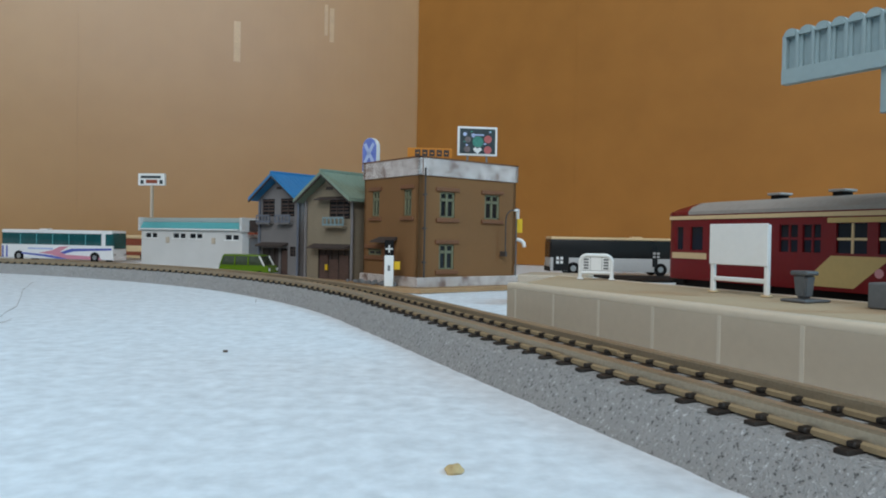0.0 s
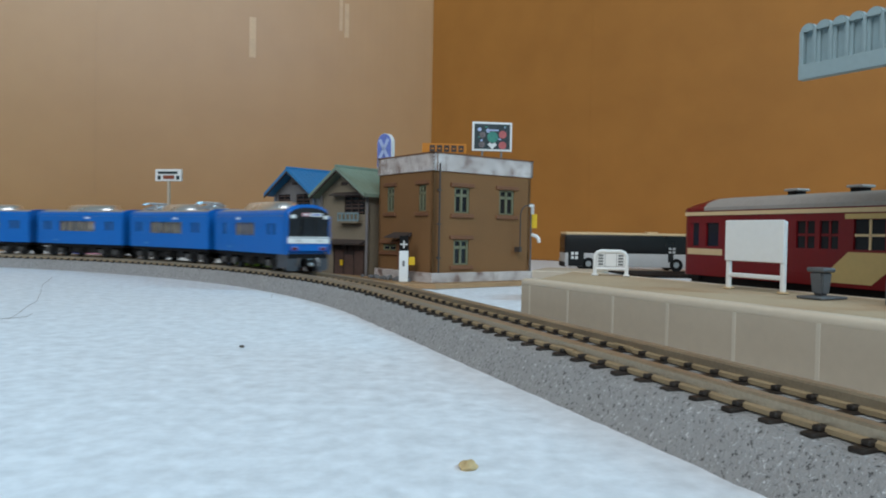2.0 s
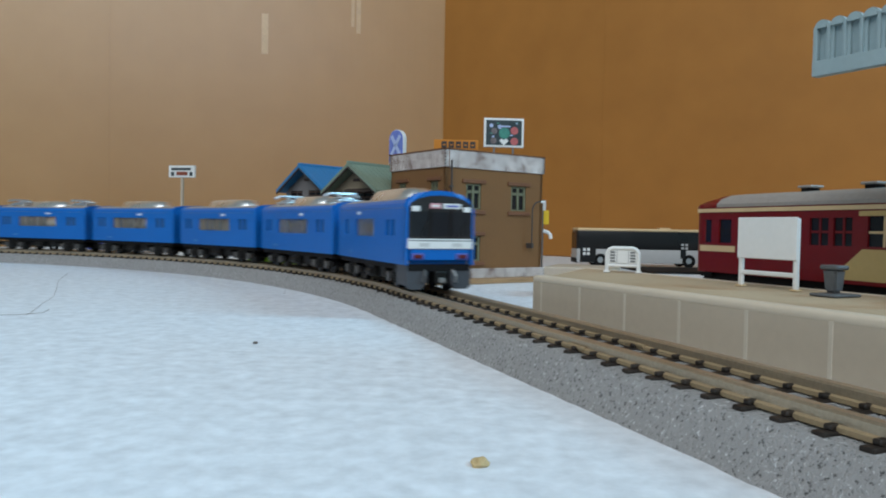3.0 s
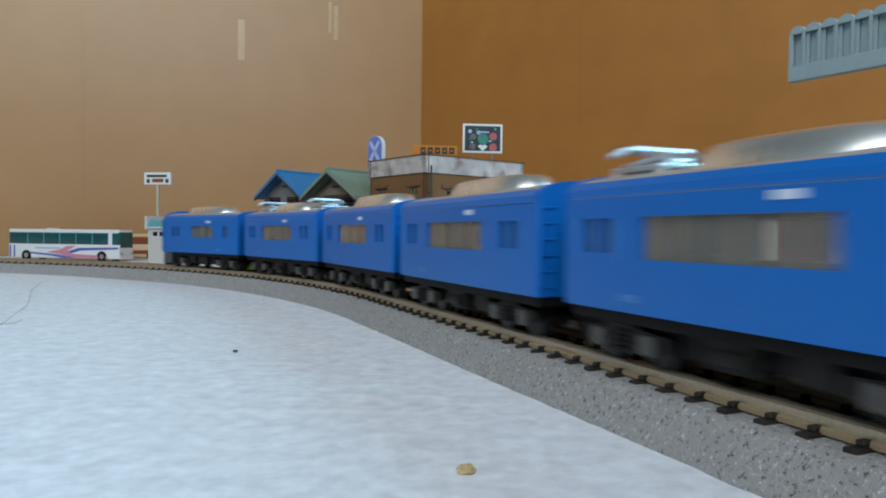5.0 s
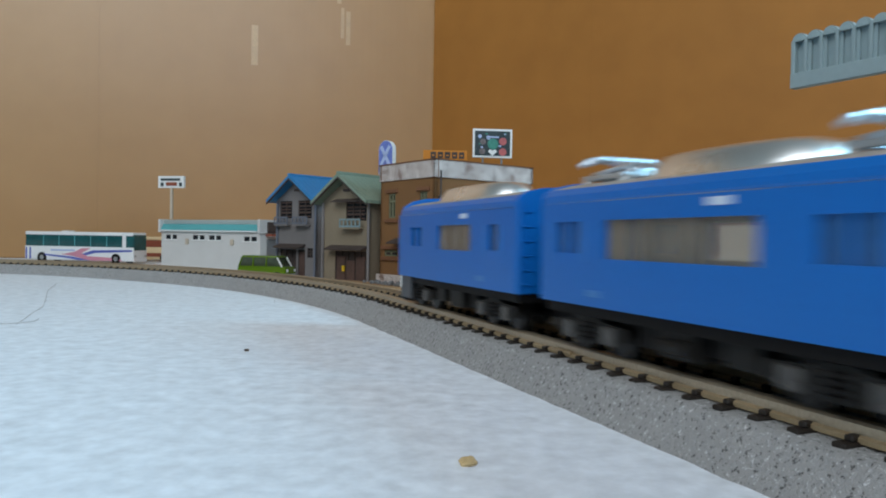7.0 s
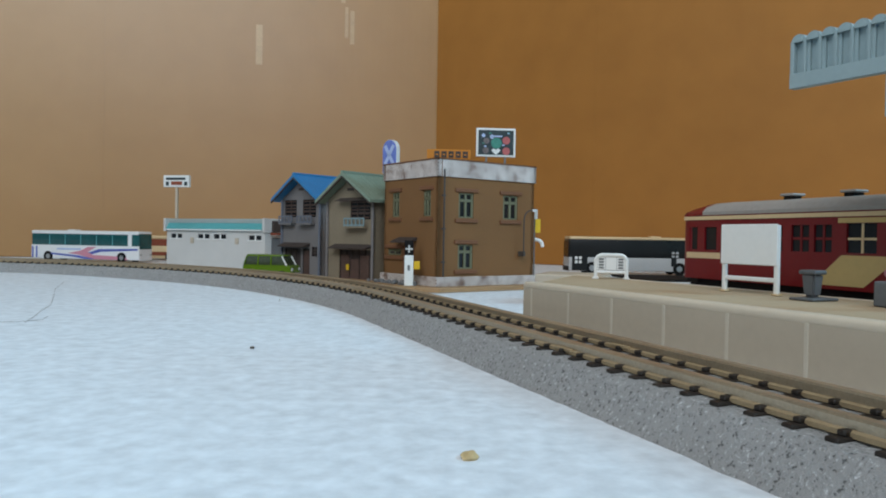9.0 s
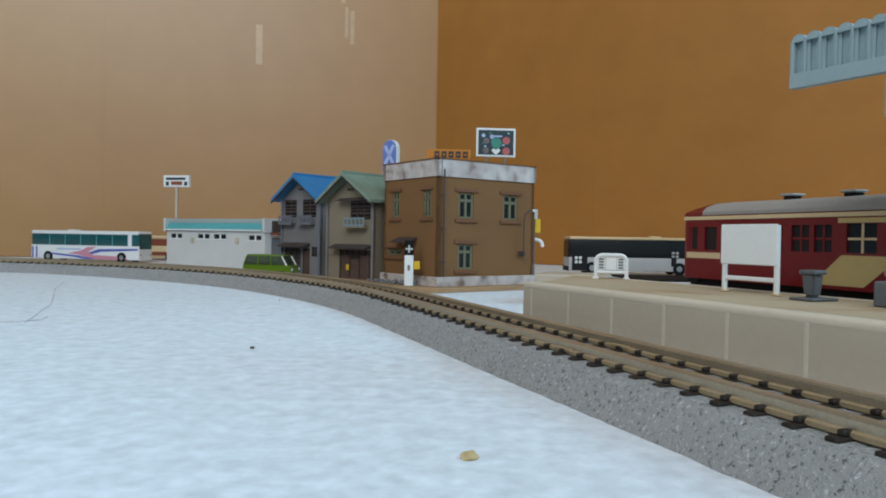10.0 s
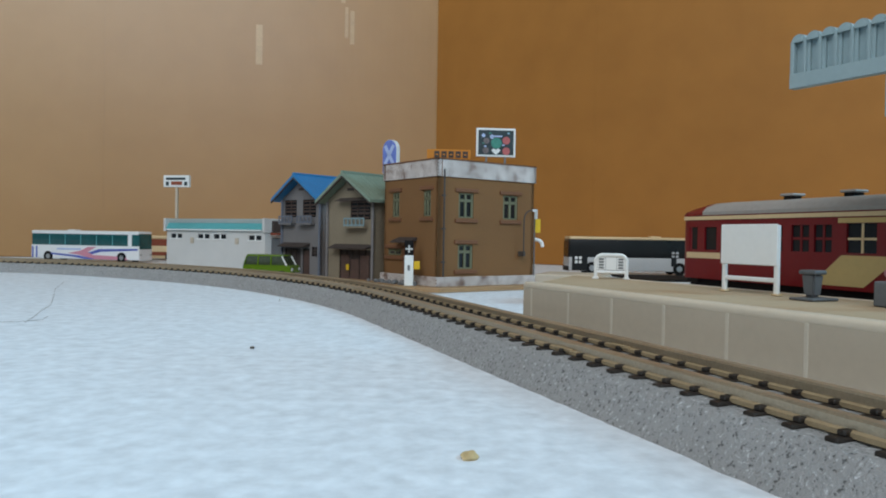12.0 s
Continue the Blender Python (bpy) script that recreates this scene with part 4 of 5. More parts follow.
    part("frame", bx(-w / 2, -0.6, h0, w / 2, 0.6, h1, bevel=0.2), WHITE, s, "white frame")
    art = part("picture", bx(-w / 2 + 1, -0.75, h0 + 1, w / 2 - 1, -0.55, h1 - 1), SIGN_DARK, s)
    for x, z, r, m in ((4.9, 19.6, 1.8, SIGN_RED), (4.9, 14.6, 1.8, SIGN_RED), (0.2, 18.3, 2.6, SIGN_GREEN), (-4.9, 14.8, 1.5, SIGN_DULL), (-4.6, 19.3, 1.4, SIGN_DULL), (-6.0, 21.8, 0.9, SIGN_PALE)):
        part("patch", cyl(bmesh.new(), (x, -0.7, z), (x, -0.9, z), r, 20), m, art)
    q = [(-2.2, 14.8), (0, 12.6), (2.2, 14.8), (1.2, 15.8), (0, 15.2), (-1.2, 15.8)]
    part("emblem", prism(bmesh.new(), q, "y", -0.95, -0.7), WHITE, art)
    for k in range(14):
        x, z = random.uniform(-6.6, 6.6), random.uniform(13.2, 23.0)
        part("patch", bx(x, -0.82, z, x + random.uniform(0.5, 1.4), -0.7, z + random.uniform(0.3, 0.8)), SIGN_PALE if k % 2 else SIGN_GREEN, art)
    part("text_bar", bx(-3, -0.9, 21.2, 3, -0.7, 21.9), SIGN_PALE, art)
    for x in (-4.5, 4.5):
        part("leg", bx(x - 0.4, -0.4, 0, x + 0.4, 0.4, h0 + 0.5), GREY, s)
    s = thing("orange_sign", *at_building(19.0, 18.5), zr, 3, "long orange rooftop sign with dark characters", "sign")
    part("panel", bx(-9.9, -0.5, 8.6, 9.9, 0.5, 13.0, bevel=0.2), ORANGE, s)
    for k in range(5):
        part("text_bar", bx(-6.6 + 3.2 * k, -0.7, 9.3, -4.2 + 3.2 * k, -0.45, 12.2), DARK_WOOD, s)
        part("text_bar", bx(-6.0 + 3.2 * k, -0.75, 10.4, -4.8 + 3.2 * k, -0.6, 10.9), ORANGE, s)
    for x in (-7, 7):
        part("leg", bx(x - 0.4, -0.4, 0, x + 0.4, 0.4, 8.8), GREY, s)
    s = thing("round_top_sign", *at_building(0.9, 39.8), zr, -36, "blue round-topped rooftop sign with white edge", "sign")
    q = [(-4.2, 2.5), (4.2, 2.5), (4.2, 13.5)] + [(4.2 * math.cos(a), 13.5 + 4.4 * math.sin(a)) for a in [math.pi * k / 12 for k in range(1, 12)]] + [(-4.2, 13.5)]
    part("board", prism(bmesh.new(), q, "y", 0, 2.2), WHITE, s, "white edge")
    q2 = [(u * 0.93, 2.9 + (v - 2.5) * 0.96) for u, v in q]
    face = part("face", prism(bmesh.new(), q2, "y", -0.3, 0.1), SIGN_BLUE, s, "blue sign face")
    for d in (-1, 1):
        bm = bx(-0.8, -0.5, -5.0, 0.8, -0.25, 5.0)
        bmesh.ops.transform(bm, matrix=Matrix.Translation((0, 0, 10.8)) @ Matrix.Rotation(radians(30 * d), 4, "Y"), verts=bm.verts[:])
        part("stripe", bm, SIGN_PALE, face)
    part("stand", bx(-2, 0.2, 0, 2, 1.8, 3.0), GREY, s)


TOWN_TURN = 36.4


def at_building(x, y):
    """A place in the plan from the brown building's near corner: along its two visible faces."""
    a = radians(TOWN_TURN)
    return -2.4 + x * math.cos(a) - y * math.sin(a), 307 + x * math.sin(a) + y * math.cos(a)


def board_under():
    b = thing("base_board", *at_building(0, 0), 0, TOWN_TURN, "thin brown wooden board under the model buildings", "board")
    q = [(-4, -8), (62, -8), (62, 46), (-48, 90), (-48, 36), (-12, 2)]
    part("plate", prism(bmesh.new(), [(x, y) for x, y in q], "z", 0.1, 2.0), WOOD, b)


def house(name, x, y, z, turn, w, d, eave, ridge, walls, roof_m, label, ridge_front=True, blue=False):
    """A narrow gabled house: local x from its front right corner to the left, seen from outside; y goes back."""
    h = thing(name, x, y, z, turn, label, "house", "gabled houses")
    # local x to the right along the front, origin at the front left corner
    up = [(w * 0.06, 32.5, w * 0.38, 42), (w * 0.54, 32.5, w * 0.88, 42)] if blue else [(w * 0.5, 30.6, w * 0.93, 39.8)]
    low = [(w * 0.08, 0.6, w * 0.5, 15.5), (w * 0.55, 0.6, w * 0.73, 15.5), (w * 0.78, 11.4, w * 0.92, 16.5)] if blue else [(w * 0.27, 0.6, w * 0.94, 16.0)]
    fr = part("front_wall", panel(bmesh.new(), w, eave, up + low, 1.2), walls, h)
    gable = [(0, eave), (w, eave), (w / 2, ridge - 1.2)]
    part("gable", prism(bmesh.new(), gable, "y", 0, 1.2), walls, fr)
    part("gable_vent", bx(w / 2 - 2.2, -0.3, ridge - 7.0, w / 2 + 2.2, 0.1, ridge - 5.6), DARK_WOOD, fr)
    for x0, z0, x1, z1 in up + low:
        win = part("window", bx(x0, 0.8, z0, x1, 1.1, z1), PANE_DARK if z0 > 5 else DARK_WOOD, fr, "dark recessed window")
        n = max(2, int((x1 - x0) / 4))
        for k in range(n + 1):
            xx = x0 + (x1 - x0) * k / n
            part("mullion", bx(xx - 0.35, 0.3, z0, xx + 0.35, 0.9, z1), DARK_WOOD, win)
        for k in (0.36, 0.66):
            zz = z0 + (z1 - z0) * k
            part("mullion", bx(x0, 0.35, zz - 0.3, x1, 0.85, zz + 0.3), DARK_WOOD, win)
    rs = part("side_wall", panel(bmesh.new(), d, eave, [(d * 0.2, 20, d * 0.32, 32), (d * 0.5, 20, d * 0.75, 32)], 1.2, at=(w, 0, 0), ux=(0, 1, 0), inward=(-1, 0, 0)), walls, h)
    part("window", bx(w - 1.1, d * 0.18, 19.5, w - 0.8, d * 0.78, 32.5), PANE_DARK, rs)
    part("side_wall", bx(0, 1.2, 0, 1.2, d, eave), walls, h)
    part("back_wall", bx(1.2, d - 1.2, 0, w - 1.2, d, eave), walls, h)
    for q in (-1, 1):
        over = 3.0
        rise = (ridge - eave) / (w / 2)
        x0 = w / 2 + q * (w / 2 + over)
        z0 = eave - over * rise
        o = [(w / 2, ridge), (x0, z0), (x0, z0 + 1.5), (w / 2, ridge + 1.6)]
        sl = part("roof_slope", prism(bmesh.new(), o, "y", -6.0, d + 2), roof_m, h)
        o3 = [(w / 2, ridge - 0.9), (x0, z0 - 0.9), (x0, z0), (w / 2, ridge)]
        part("bargeboard", prism(bmesh.new(), o3, "y", -6.0, -5.2), DARK_WOOD, sl, "dark bargeboard")
        for k in range(int((d + 7) / 3.2)):
            yy = -5.6 + 3.2 * k
            o2 = [(w / 2, ridge + 1.5), (x0, z0 + 1.4), (x0, z0 + 1.65), (w / 2, ridge + 1.75)]
            part("batten", prism(bmesh.new(), o2, "y", yy, yy + 0.5), roof_m, sl)
    part("ridge_cap", bx(w / 2 - 0.9, -6.1, ridge + 1.0, w / 2 + 0.9, d + 2.1, ridge + 2.4, bevel=0.3), roof_m, h)
    for xx in (0.3, w - 0.3):
        part("corner_pipe", cyl(bmesh.new(), (xx, -0.6, 0), (xx, -0.6, eave - 1), 0.7, 8), HOUSE_BLUEGREY if blue else HOUSE_GREY, h)
    # slatted shutters, a small balcony under each upper window, and a hood over the ground floor
    for x0, z0, x1, z1 in up:
        for k in range(5):
            zz = z0 + (z1 - z0) * (k + 0.5) / 5
            part("shutter_slat", bx(x0 + 0.3, 0.1, zz - 0.25, x0 + (x1 - x0) * 0.9, 0.5, zz + 0.35), SLAT, fr, "brown louvre slat")
        a, b, zb = x0 - 1.0, x1 - (0.4 if blue else 1.4), z0 - 3.4
        bal = part("balcony", bx(a, -3.4, zb - 0.7, b, 0.1, zb), walls, h)
        rail_m = HOUSE_BLUEGREY if blue else RAIL_BLUE
        for zz in (zb + 0.2, zb + 3.4):
            part("handrail", bx(a, -3.4, zz, b, -2.8, zz + 0.8), rail_m, bal)
        n = 4 if blue else 5
        for k in range(n + 1):
            xx = a + (b - a) * k / n
            part("baluster", bx(xx - 0.35, -3.3, zb, xx + 0.35, -2.9, zb + 4.0), rail_m, bal)
    top = 18.6 if blue else 18.8
    o = [(-0.1, top), (-4.6, top - 1.8), (-4.6, top - 2.4), (-0.1, top - 1.2)]
    part("hood", prism(bmesh.new(), o, "x", w * (0.05 if blue else 0.17), w * (0.74 if blue else 0.97)), DARK_WOOD, h, "dark sloping hood over the ground floor")
    if blue:
        part("door_panel", bx(w * 0.57, 0.2, 0.6, w * 0.71, 0.6, 14.5, bevel=0.1), SLAT, h, "brown wooden door")
    else:
        o = [(-0.1, eave + 0.6), (-4.0, eave - 0.7), (-4.0, eave - 1.2), (-0.1, eave - 0.3)]
        part("hood", prism(bmesh.new(), o, "x", w * 0.29, w * 0.95), DARK_WOOD, h, "dark hood over the window")
        for k in range(3):
            part("door_panel", bx(w * (0.3 + 0.21 * k), 0.2, 0.6, w * (0.48 + 0.21 * k), 0.7, 13.5 - 2 * (k == 1), bevel=0.1), SLAT, h, "dark brown sliding door")
        part("yellow_box", bx(w * 0.45, -1.0, 6.2, w * 0.495, -0.1, 9.0, bevel=0.2), YELLOW, h, "small yellow box on the wall")


def store():
    s = thing("store_building", -194, 516, 0, -28.3, "low white model store with teal roof edge", "building")
    W, D, H = 90.0, 42.0, 25.5
    wins = [(4, 19.4, 15, 22.4), (30, 19.4, 41, 22.4), (45, 19.4, 56, 22.4), (76, 19.0, 87, 22.0)]
    wall = part("front_wall", panel(bmesh.new(), W, H, wins, 1.2), WHITE_DULL, s)
    for x0, z0, x1, z1 in wins:
        win = part("window", bx(x0, 0.7, z0, x1, 1.0, z1), PANE_DARK, wall)
        part("mullion", bx((x0 + x1) / 2 - 0.5, 0.2, z0, (x0 + x1) / 2 + 0.5, 0.75, z1), WHITE, win)
        part("sill", bx(x0 - 0.8, -0.5, z0 - 0.7, x1 + 0.8, 0.1, z0), WHITE, win)
    for x in (23.5, 64.5):
        part("wall_vent", bx(x, -0.8, 16.0, x + 3, 0.1, 20.0, bevel=0.4), PLAT, wall, "small cream wall vent")
    part("side_wall", bx(W - 1.2, 1.2, 0, W, D, H), WHITE_DULL, s)
    part("side_wall", bx(0, 1.2, 0, 1.2, D, H), WHITE_DULL, s)
    part("back_wall", bx(1.2, D - 1.2, 0, W - 1.2, D, H), WHITE_DULL, s)
    fas = [(-1.6, H), (-1.6, H + 0.8), (0.6, H + 4.4), (2.6, H + 4.4), (2.6, H)]
    f = part("roof_edge", pr(fas, "x", 1.0, W - 0.6), TEAL, s, "sloping teal roof edge")
    part("roof_cap", bx(0.5, 0.9, H + 4.0, W - 0.6, D, H + 7.4, bevel=0.8), TEAL_GREY, f, "grey-green roof rim")
    for x in (-1.2, W - 0.8):
        part("end_cap", bx(x, -2.2, H - 1.5, x + 2.0, D + 0.5, H + 7.6, bevel=0.3), WHITE_DULL, s, "white gable cap")
    part("gutter", bx(0, -2.0, H - 0.6, W - 2, -1.4, H + 0.2), WHITE, s)
    part("shop_sign", bx(W - 0.1, 5, H - 1, W + 2.2, D - 4, H + 6.2, bevel=0.3), DARK_WOOD, s, "dark sign box on the end wall")
    part("shop_awning", bx(W, 5, H - 3.0, W + 5.0, D - 4, H - 1.6), RUST, s, "rust red awning")
    part("shop_front", bx(W - 0.1, 6, 1, W + 0.4, D - 5, H - 5), GREY, s, "grey glazed shop front")
    p = thing("pole_sign", -181.5, 500, 33, -12, "white pole sign with dark lettering bars", "sign")
    part("pole", bx(-0.8, -0.8, 0, 0.8, 0.8, 22), PLAT, p)
    b = part("sign_box", bx(-9.6, -1.2, 21, 9.6, 1.2, 29, bevel=0.3), WHITE, p)
    for x0, x1, z0, z1, m in ((-7.5, 7.0, 25.8, 27.4, SIGN_DARK), (-7.6, -5.4, 22.0, 24.6, SIGN_DARK), (-3.6, 4.6, 22.4, 24.8, RUST), (6.2, 8.4, 22.0, 24.6, SIGN_DARK)):
        part("text_bar", bx(x0, -1.4, z0, x1, -1.15, z1), m, b)


# ---- vehicles ----
def wheel_pair(v, x, half, r):
    for y in (-half, half):
        w = part("wheel", cyl(bmesh.new(), (x, y - 1.0, r), (x, y + 1.0, r), r, 20), DARK, v, "black tyre with grey rim")
        part("rim", cyl(bmesh.new(), (x, y - 1.1, r), (x, y + 1.1, r), r * 0.55, 14), STEEL, w)


COACH_GREY = mat("coach_white", (0.46, 0.45, 0.44), 0.4, var=0.05, scale=60, bump=0.02)


def coach(x, y, z, turn, length, dark):
    """A coach; its front towards +x, local y to its left."""
    if dark:
        c = thing("coach", x, y, z, turn, "black and white model coach with cream roof", "bus")
        body, belt, roof_m = COACH_GREY, BLACK, CREAM
    else:
        c = thing("coach", x, y, z, turn, "white model coach with blue and pink sweeping stripes", "bus")
        body, belt, roof_m = BUS_WHITE, BUS_GLASS, BUS_WHITE
    h = 23.5
    smooth(part("body", bx(0, -8.2, 1.6, length, 8.2, 12.4 if not dark else 10.4, bevel=0.7, seg=3), body, c), 50)
    z0 = 11.6 if not dark else 9.6
    smooth(part("window_band", bx(0.3, -8.0, z0, length - 0.2, 8.0, h - 1.5, bevel=0.7, seg=3), belt, c, "dark tinted window band"), 50)
    smooth(part("roof", bx(0.1, -8.2, h - (1.9 if dark else 3.0), length - 0.3, 8.2, h, bevel=0.9, seg=4), roof_m, c), 50)
    for x0 in (16, length - 15):
        wheel_pair(c, x0, 7.4, 3.4)
        for yy in (-8.25, 8.25):
            part("wheel_arch", cyl(bmesh.new(), (x0, yy - 0.08, 3.2), (x0, yy + 0.08, 3.2), 4.2, 20), DARK, c)
    n = 6
    for k in range(1, n):
        xx = 3 + (length - 12) * k / n
        for yy in () if dark else (-8.1, 8.1):
            part("window_pillar", bx(xx - 0.25, yy - 0.08, z0 + 0.6, xx + 0.25, yy + 0.08, h - 3), TEAL, c)
    part("windscreen", bx(length - 0.5, -7.2, 10.0, length + 0.25, 7.2, h - 3.2, bevel=0.3), PANE_DARK if dark else BUS_GLASS, c, "tinted windscreen")
    part("bumper", bx(length - 1, -7.6, 1.4, length + 0.5, 7.6, 4.4, bevel=0.3), DARK if dark else BUS_WHITE, c)
    for yy in (-6, 6):
        part("headlight", bx(length + 0.1, yy - 1.2, 5.0, length + 0.5, yy + 1.2, 6.4, bevel=0.2), STEEL, c)
    part("roof_hatch", bx(length * 0.3, -3, h - 0.2, length * 0.3 + 7, 3, h + 0.8, bevel=0.3), roof_m, c)
    if dark:
        for yy in (-8.3, 8.3):
            part("black_panel", bx(length - 12, yy - 0.06, 1.8, length - 2, yy + 0.06, 11.5), BLACK, c)
            for dx, dz in ((-1.3, 1.3), (1.3, 1.3), (-1.3, -1.3), (1.3, -1.3)):
                part("flower_mark", bx(length - 6 + dx - 0.9, yy - 0.16, 8.5 + dz - 0.9, length - 6 + dx + 0.9, yy + 0.16, 8.5 + dz + 0.9, bevel=0.05), WHITE, c)
            for dx, dz in ((-1.3, 1.1), (1.3, 1.1), (-1.3, -1.1), (1.3, -1.1)):
                part("flower_mark", bx(length - 69 + dx - 0.9, yy - 0.16, 12.6 + dz - 0.7, length - 69 + dx + 0.9, yy + 0.16, 12.6 + dz + 0.7, bevel=0.05), COACH_GREY, c)
            part("black_panel", bx(length - 70, yy - 0.06, 5, length - 66.5, yy + 0.06, 11.2), BLACK, c)
    else:
        part("pillar", bx(length - 9.5, -8.32, 9, length - 6.2, 8.32, h - 1.5, bevel=0.15), BUS_WHITE, c)
        for yy in (-8.3, 8.3):
            for q, m in (([(18, 6.2), (44, 4.4), (60, 1.8), (50, 1.8), (38, 3.4), (18, 5.0)], STRIPE_BLUE),
                         ([(34, 6.0), (46, 8.2), (52, 11.0), (60, 11.2), (52, 7.2), (64, 1.8), (58, 1.8), (44, 5.0)], STRIPE_PINK),
                         ([(52, 6.6), (62, 9.6), (length - 1, 10.4), (length - 1, 9.0), (64, 7.6), (56, 5.6)], STRIPE_BLUE),
                         ([(56, 5.0), (length - 12, 4.0), (length - 9, 1.8), (64, 1.8)], STRIPE_PINK)):
                part("stripe", prism(bmesh.new(), q, "y", yy - 0.07, yy + 0.07), m, c)
            part("text_bar", bx(24, yy - 0.07, 8.6, 46, yy + 0.07, 9.8), SIGN_PALE, c)
            for x0 in (1.0, 4.6):
                part("rear_bar", bx(x0, yy - 0.08, 2.2, x0 + 1.3, yy + 0.08, 11.0), STRIPE_BLUE, c, "dark blue upright bar")
    return c


CAR_GLASS = mat("car_glass", (0.05, 0.065, 0.035), 0.12, var=0.3, scale=200, bump=0.0, spec=0.6)


def green_car():
    c = thing("green_wagon", -90, 386, 0, -14, "bright green model station wagon with dark windows", "car")
    prof = [(-13.5, 1.6), (-13.8, 5.6), (-13.3, 7.0), (13.0, 7.0), (13.8, 5.8), (13.8, 1.6)]
    bm = pr(prof, "y", -6, 6)
    bmesh.ops.bevel(bm, geom=bm.edges[:], offset=0.5, segments=2, affect="EDGES")
    smooth(part("body", bm, CAR_GREEN, c), 45)
    cab = [(-13.0, 6.6), (-11.0, 11.6), (8.4, 11.6), (11.4, 6.6)]
    part("glasshouse", pr(cab, "y", -5.3, 5.3), CAR_GLASS, c, "dark car windows")
    bm = bx(-11.4, -5.4, 11.2, 8.8, 5.4, 12.4, bevel=0.5, seg=3)
    roof = smooth(part("roof", bm, CAR_GREEN, c), 45)
    for x0, x1 in ((-13.1, -11.2), (-5.0, -4.8), (2.4, 2.6), (11.3, 8.6)):
        for y in (-5.45, 5.45):
            part("roof_pillar", tube(bmesh.new(), [(x0, y, 6.8), (x1, y, 11.6)], 0.45, 6), CAR_GREEN if x0 < 5 else WHITE, roof)
    for x in (-9, 9):
        wheel_pair(c, x, 5.4, 2.1)
    part("bumper", bx(13.3, -5.6, 2.0, 14.2, 5.6, 3.2, bevel=0.3), STEEL, c)
    for y in (-4.4, 4.4):
        part("headlight", bx(13.6, y - 0.9, 4.2, 14.0, y + 0.9, 5.6, bevel=0.2), WHITE, c)


def red_bus_far():
    c = thing("old_bus", -268, 622, 0, -8, "small cream and red model bus behind the coach", "bus")
    smooth(part("body", bx(0, -7, 1.5, 52, 7, 12, bevel=0.6, seg=2), CREAM, c), 50)
    part("red_belt", bx(-0.1, -7.15, 4.0, 52.1, 7.15, 7.0), RUST, c)
    part("window_band", bx(0.3, -6.9, 12, 51.7, 6.9, 17.5), RUST, c, "dark red window band")
    smooth(part("roof", bx(0, -7, 17.4, 52, 7, 20.5, bevel=1.0, seg=3), CREAM, c), 50)
    for x in (10, 42):
        wheel_pair(c, x, 6.4, 3.0)


# ---- street things ----
def signal_post():
    p = thing("crossing_post", -14.3, 311, 2, 0, "white crossing post with black and white head", "post")
    part("post", bx(-1.9, -1.6, 0, 1.9, 1.6, 12.9, bevel=0.3), WHITE, p)
    head = part("head", bx(-1.9, -1.0, 12.9, 1.9, 1.0, 19.2, bevel=0.2), DARK, p)
    for d in (-1, 1):
        bm = bx(-0.32, -1.25, -1.55, 0.32, -0.98, 1.55)
        bmesh.ops.transform(bm, matrix=Matrix.Translation((0, 0.02 * d, 15.6)) @ Matrix.Rotation(radians(45 + 45 * d), 4, "Y"), verts=bm.verts[:])
        part("cross_arm", bm, WHITE_DULL, head)
    part("slot", bx(-0.5, -1.75, 6.5, 0.5, -1.55, 8.8), GREY, p)
    part("yellow_plate", bx(1.8, -0.4, 7.0, 4.6, 0.4, 10.4, bevel=0.15), YELLOW, p, "small yellow plate")


def lamp_and_signs():
    x, y = at_building(46, -3.0)
    p = thing("street_lamp", x, y, 2, TOWN_TURN, "dark street lamp with curved arm beside the wall", "lamp")
    arc = [(0, 0, 13.5), (0, 0, 29)] + [(4.2 * (1 - math.cos(a)), 0, 29 + 4.6 * math.sin(a)) for a in [math.pi / 2 * k / 6 for k in range(1, 7)]] + [(6, 0, 33.8)]
    part("pole", tube(bmesh.new(), arc, 0.3), PIPE, p)
    part("lamp_head", bx(5, -0.6, 33.1, 7.2, 0.6, 34.1, bevel=0.3), WHITE, p)
    part("control_box", bx(-0.6, -0.6, 12.8, 0.6, 3.2, 15.0), PIPE, p, "small bracket box fixed to the wall")
    q = thing("sign_mast", 42.5, 343, 0, 10, "thin dark mast with yellow sign and white horn", "sign")
    part("mast", cyl(bmesh.new(), (0, 0, 0), (0, 0, 37), 0.4, 8), GREY, q)
    part("yellow_sign", bx(0.2, -0.5, 25.6, 2.8, 0.5, 32.0, bevel=0.2), YELLOW, q)
    part("white_cap", bx(-0.2, -0.4, 32, 1.3, 0.4, 36.5), WHITE_DULL, q)
    part("horn", tube(bmesh.new(), [(0.2, 0, 22.6), (2.4, -0.3, 22.0), (3.6, -0.5, 20.8), (3.9, -0.5, 19.0)], 0.85, 12), WHITE, q)


def rubble():
    """Broken dark stones at the foot of the corner wall."""
    bm = bmesh.new()
    rnd = random.Random(8)
    for k in range(26):
        t, r = rnd.uniform(-0.5, 1), rnd.uniform(0.5, 1.4)
        x, y = at_building(-4.5 - rnd.uniform(0, 3), 18 + 26 * t)
        q = bmesh.ops.create_icosphere(bm, subdivisions=2, radius=r, matrix=Matrix.Translation((x, y, 2.0 + r * 0.5)))
        for v in q["verts"]:
            v.co += Vector((rnd.uniform(-1, 1), rnd.uniform(-1, 1), rnd.uniform(-1, 1))) * r * 0.16
    tagged(part("rubble", bm, GREY), "small dark grey stones heaped along the wall", "stones", kind="stuff")


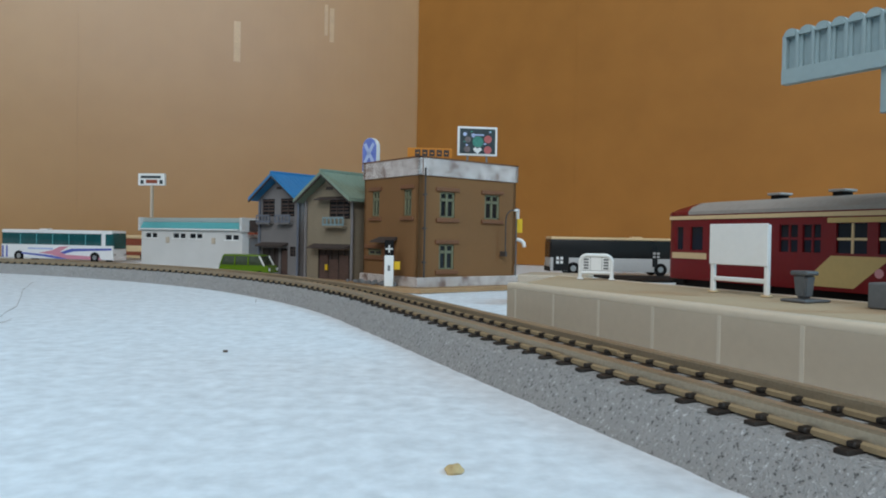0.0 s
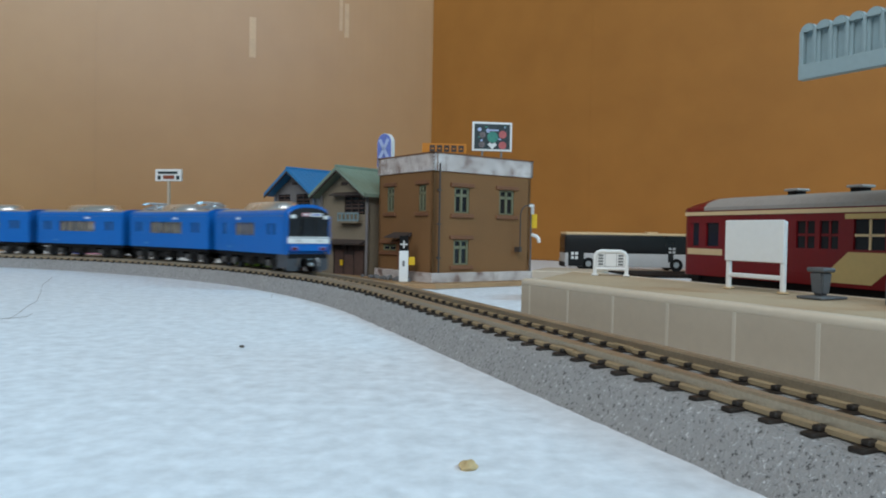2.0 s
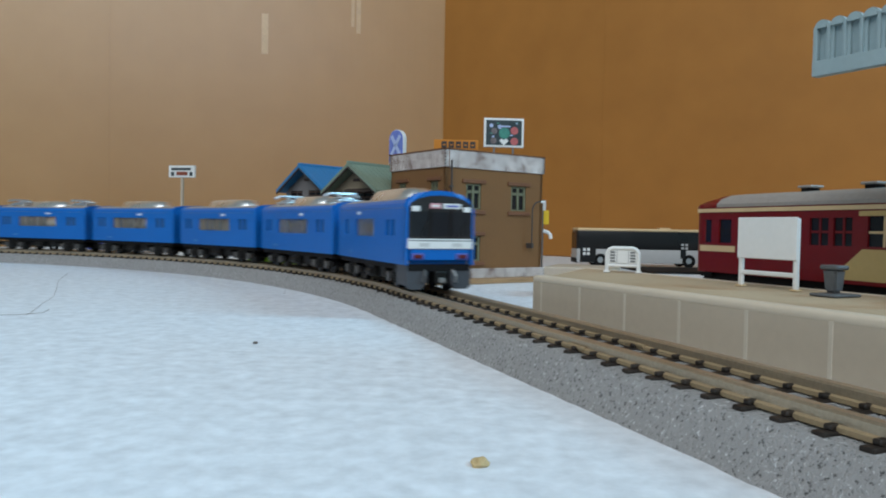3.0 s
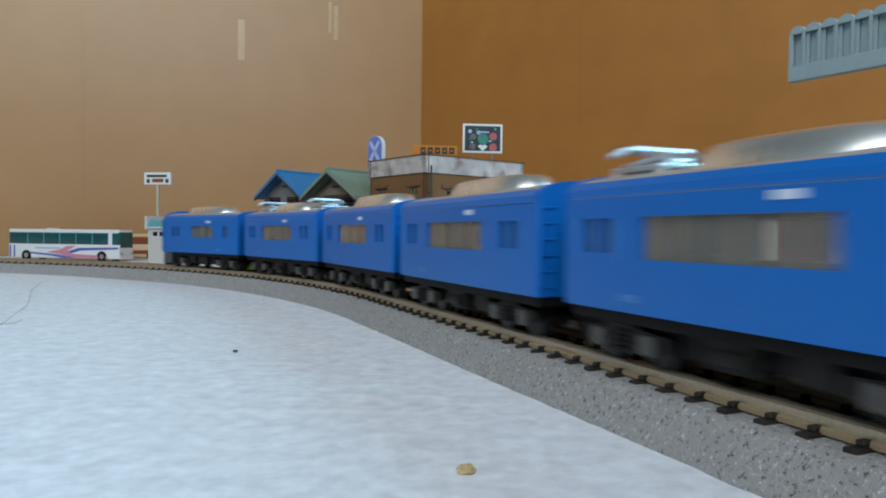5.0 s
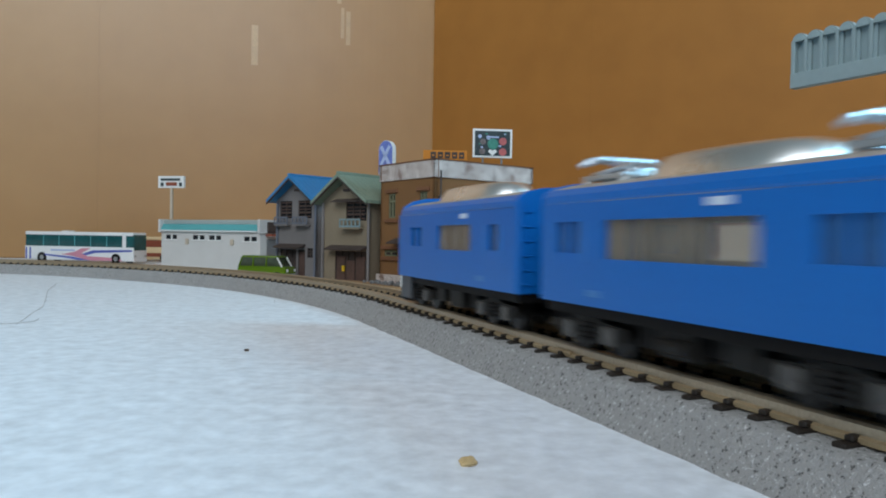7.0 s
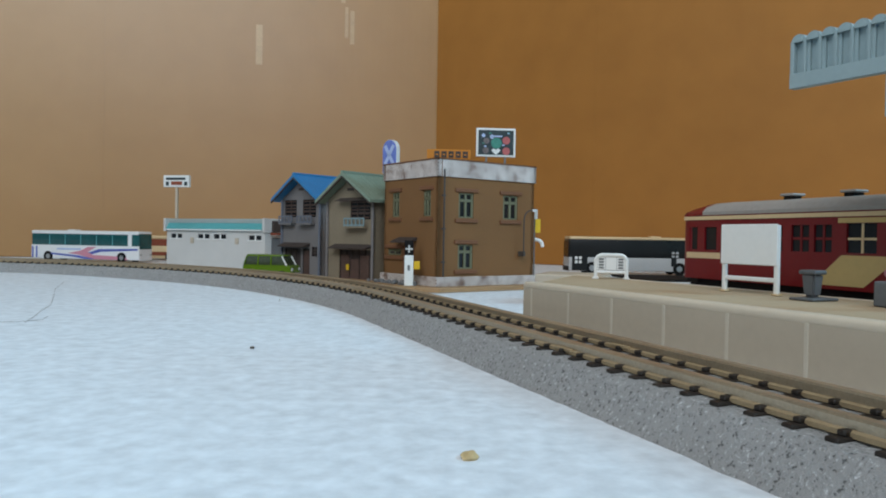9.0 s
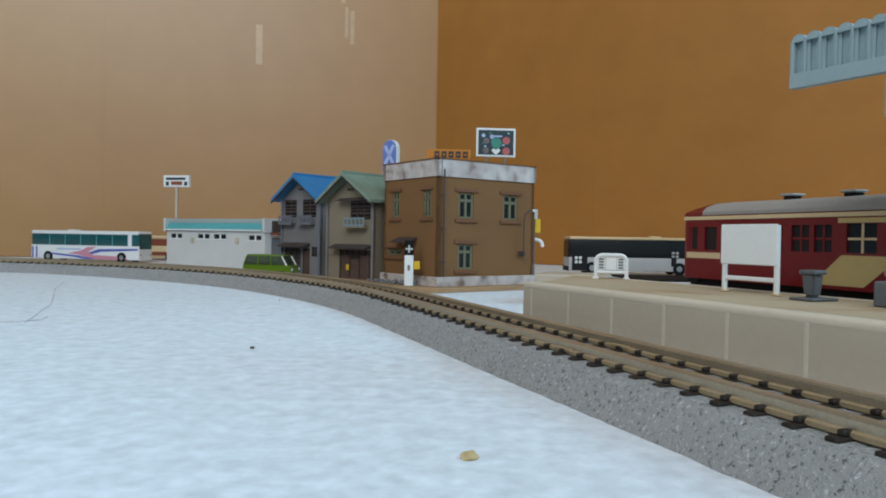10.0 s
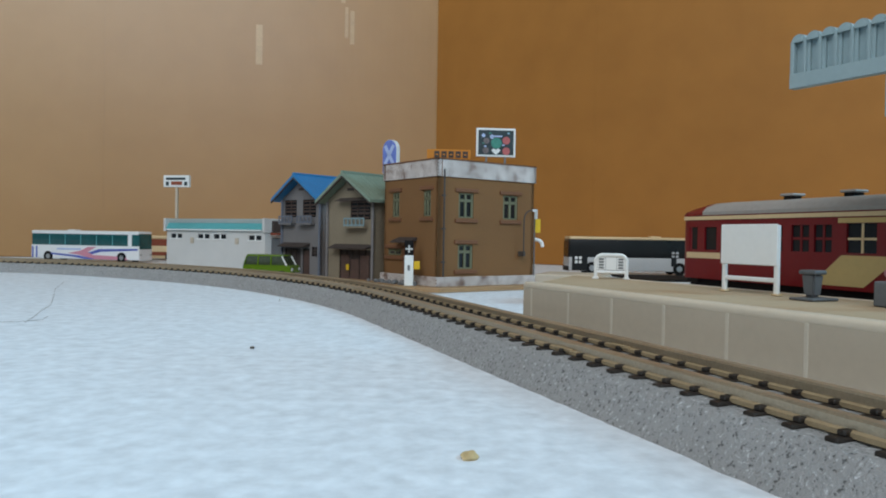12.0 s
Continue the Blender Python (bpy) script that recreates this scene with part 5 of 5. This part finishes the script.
def litter():
    """Crumbs, fibres and scraps that lie on the cloth."""
    bm = bmesh.new()
    bmesh.ops.create_icosphere(bm, subdivisions=3, radius=1)
    for v in bm.verts:
        v.co = Vector((v.co.x * 1.05, v.co.y * 0.85, v.co.z * 0.55)) * (1 + 0.3 * noise.noise(v.co * 1.4))
    f = tagged(part("straw_flake", bm, STRAW, m=pose(3.1 * MM, 75 * MM, 0.15 * MM, 3, -4, 62)), "pale straw-coloured flake lying on the cloth", "crumb")
    s = tagged(part("dark_crumb", bx(-0.45, -0.35, 0, 0.45, 0.35, 0.4, bevel=0.15), HAIR, m=pose(-37.4 * MM, 145 * MM, 0, 0, 0, 20)), "tiny dark crumb lying on the cloth", "crumb")
    for pts in ([(-101, 179), (-106, 190), (-113, 206), (-119, 223), (-131, 246), (-150, 284), (-169, 326)], [(-117, 181), (-110, 178), (-104, 180), (-101, 185), (-103, 192)]):
        pts = [(x + random.uniform(-1, 1), y, 0.2) for x, y in pts]
        tagged(part("fibre", tube(bmesh.new(), pts, 0.045, 5), HAIR), "thin dark fibre lying on the cloth", "fibre", "loose fibres")
    rnd = random.Random(4)
    for k in range(6):
        lat, along, r = rnd.uniform(-60, 46), rnd.uniform(70, 300), rnd.uniform(0.08, 0.18)
        x, y = ground(lat, along)
        bm = bmesh.new()
        bmesh.ops.create_icosphere(bm, subdivisions=1, radius=r)
        tagged(part("crumb", bm, HAIR if k % 3 else STRAW, m=pose(x * MM, y * MM, r * 0.4 * MM)), "tiny crumb lying on the cloth", "crumb", "crumbs")
    x, y = 29, 205
    tagged(part("scrap", bx(-7, -3, 0, 7, 3, 1.4, bevel=0.5), BLUE_SHEET, m=pose(x * MM, y * MM, 0, 0, 0, 15)), "grey-blue scrap beside the platform", "scrap")
    x, y, _, _ = on_platform(3.4, -1.1)
    tagged(part("white_peg", cyl(bmesh.new(), (0, 0, 0), (0, 0, 4.4), 0.8, 10, 0.4), WHITE, m=pose(x * MM, y * MM, 0)), "small white peg at the platform's end", "peg")


setting()
railway()
CARS = train()
platform()
name_board()
small_board()
bin_()
canopy()
railcar()
board_under()
brown_building()
house("corner_house", -57.5, 365.7, 0, -40, 32.5, 40, 40.5, 51.5, HOUSE_TAN, ROOF_GREEN, "tan two-storey model house with green gabled roof")
house("blue_roof_house", -90, 411, 0, -40, 32.5, 40, 43.0, 54.0, HOUSE_GREY, ROOF_BLUE, "grey two-storey model house with bright blue gabled roof", blue=True)
store()
coach(-321, 584, 0, -14, 97, False)
coach(168, 482, 1.4, 183, 88, True)
# made-up strip, its black stands in for the shadowy band below the coach
tagged(part("shadow_strip", bx(0, 0, 0, 75, 56, 1.2, bevel=0.3), DARK, m=pose(110 * MM, 410 * MM, 0, 0, 0, 3)), "flat dark strip added for the shadowy band beside the black coach", "strip")
green_car()
red_bus_far()
signal_post()
lamp_and_signs()
rubble()
litter()
motions()
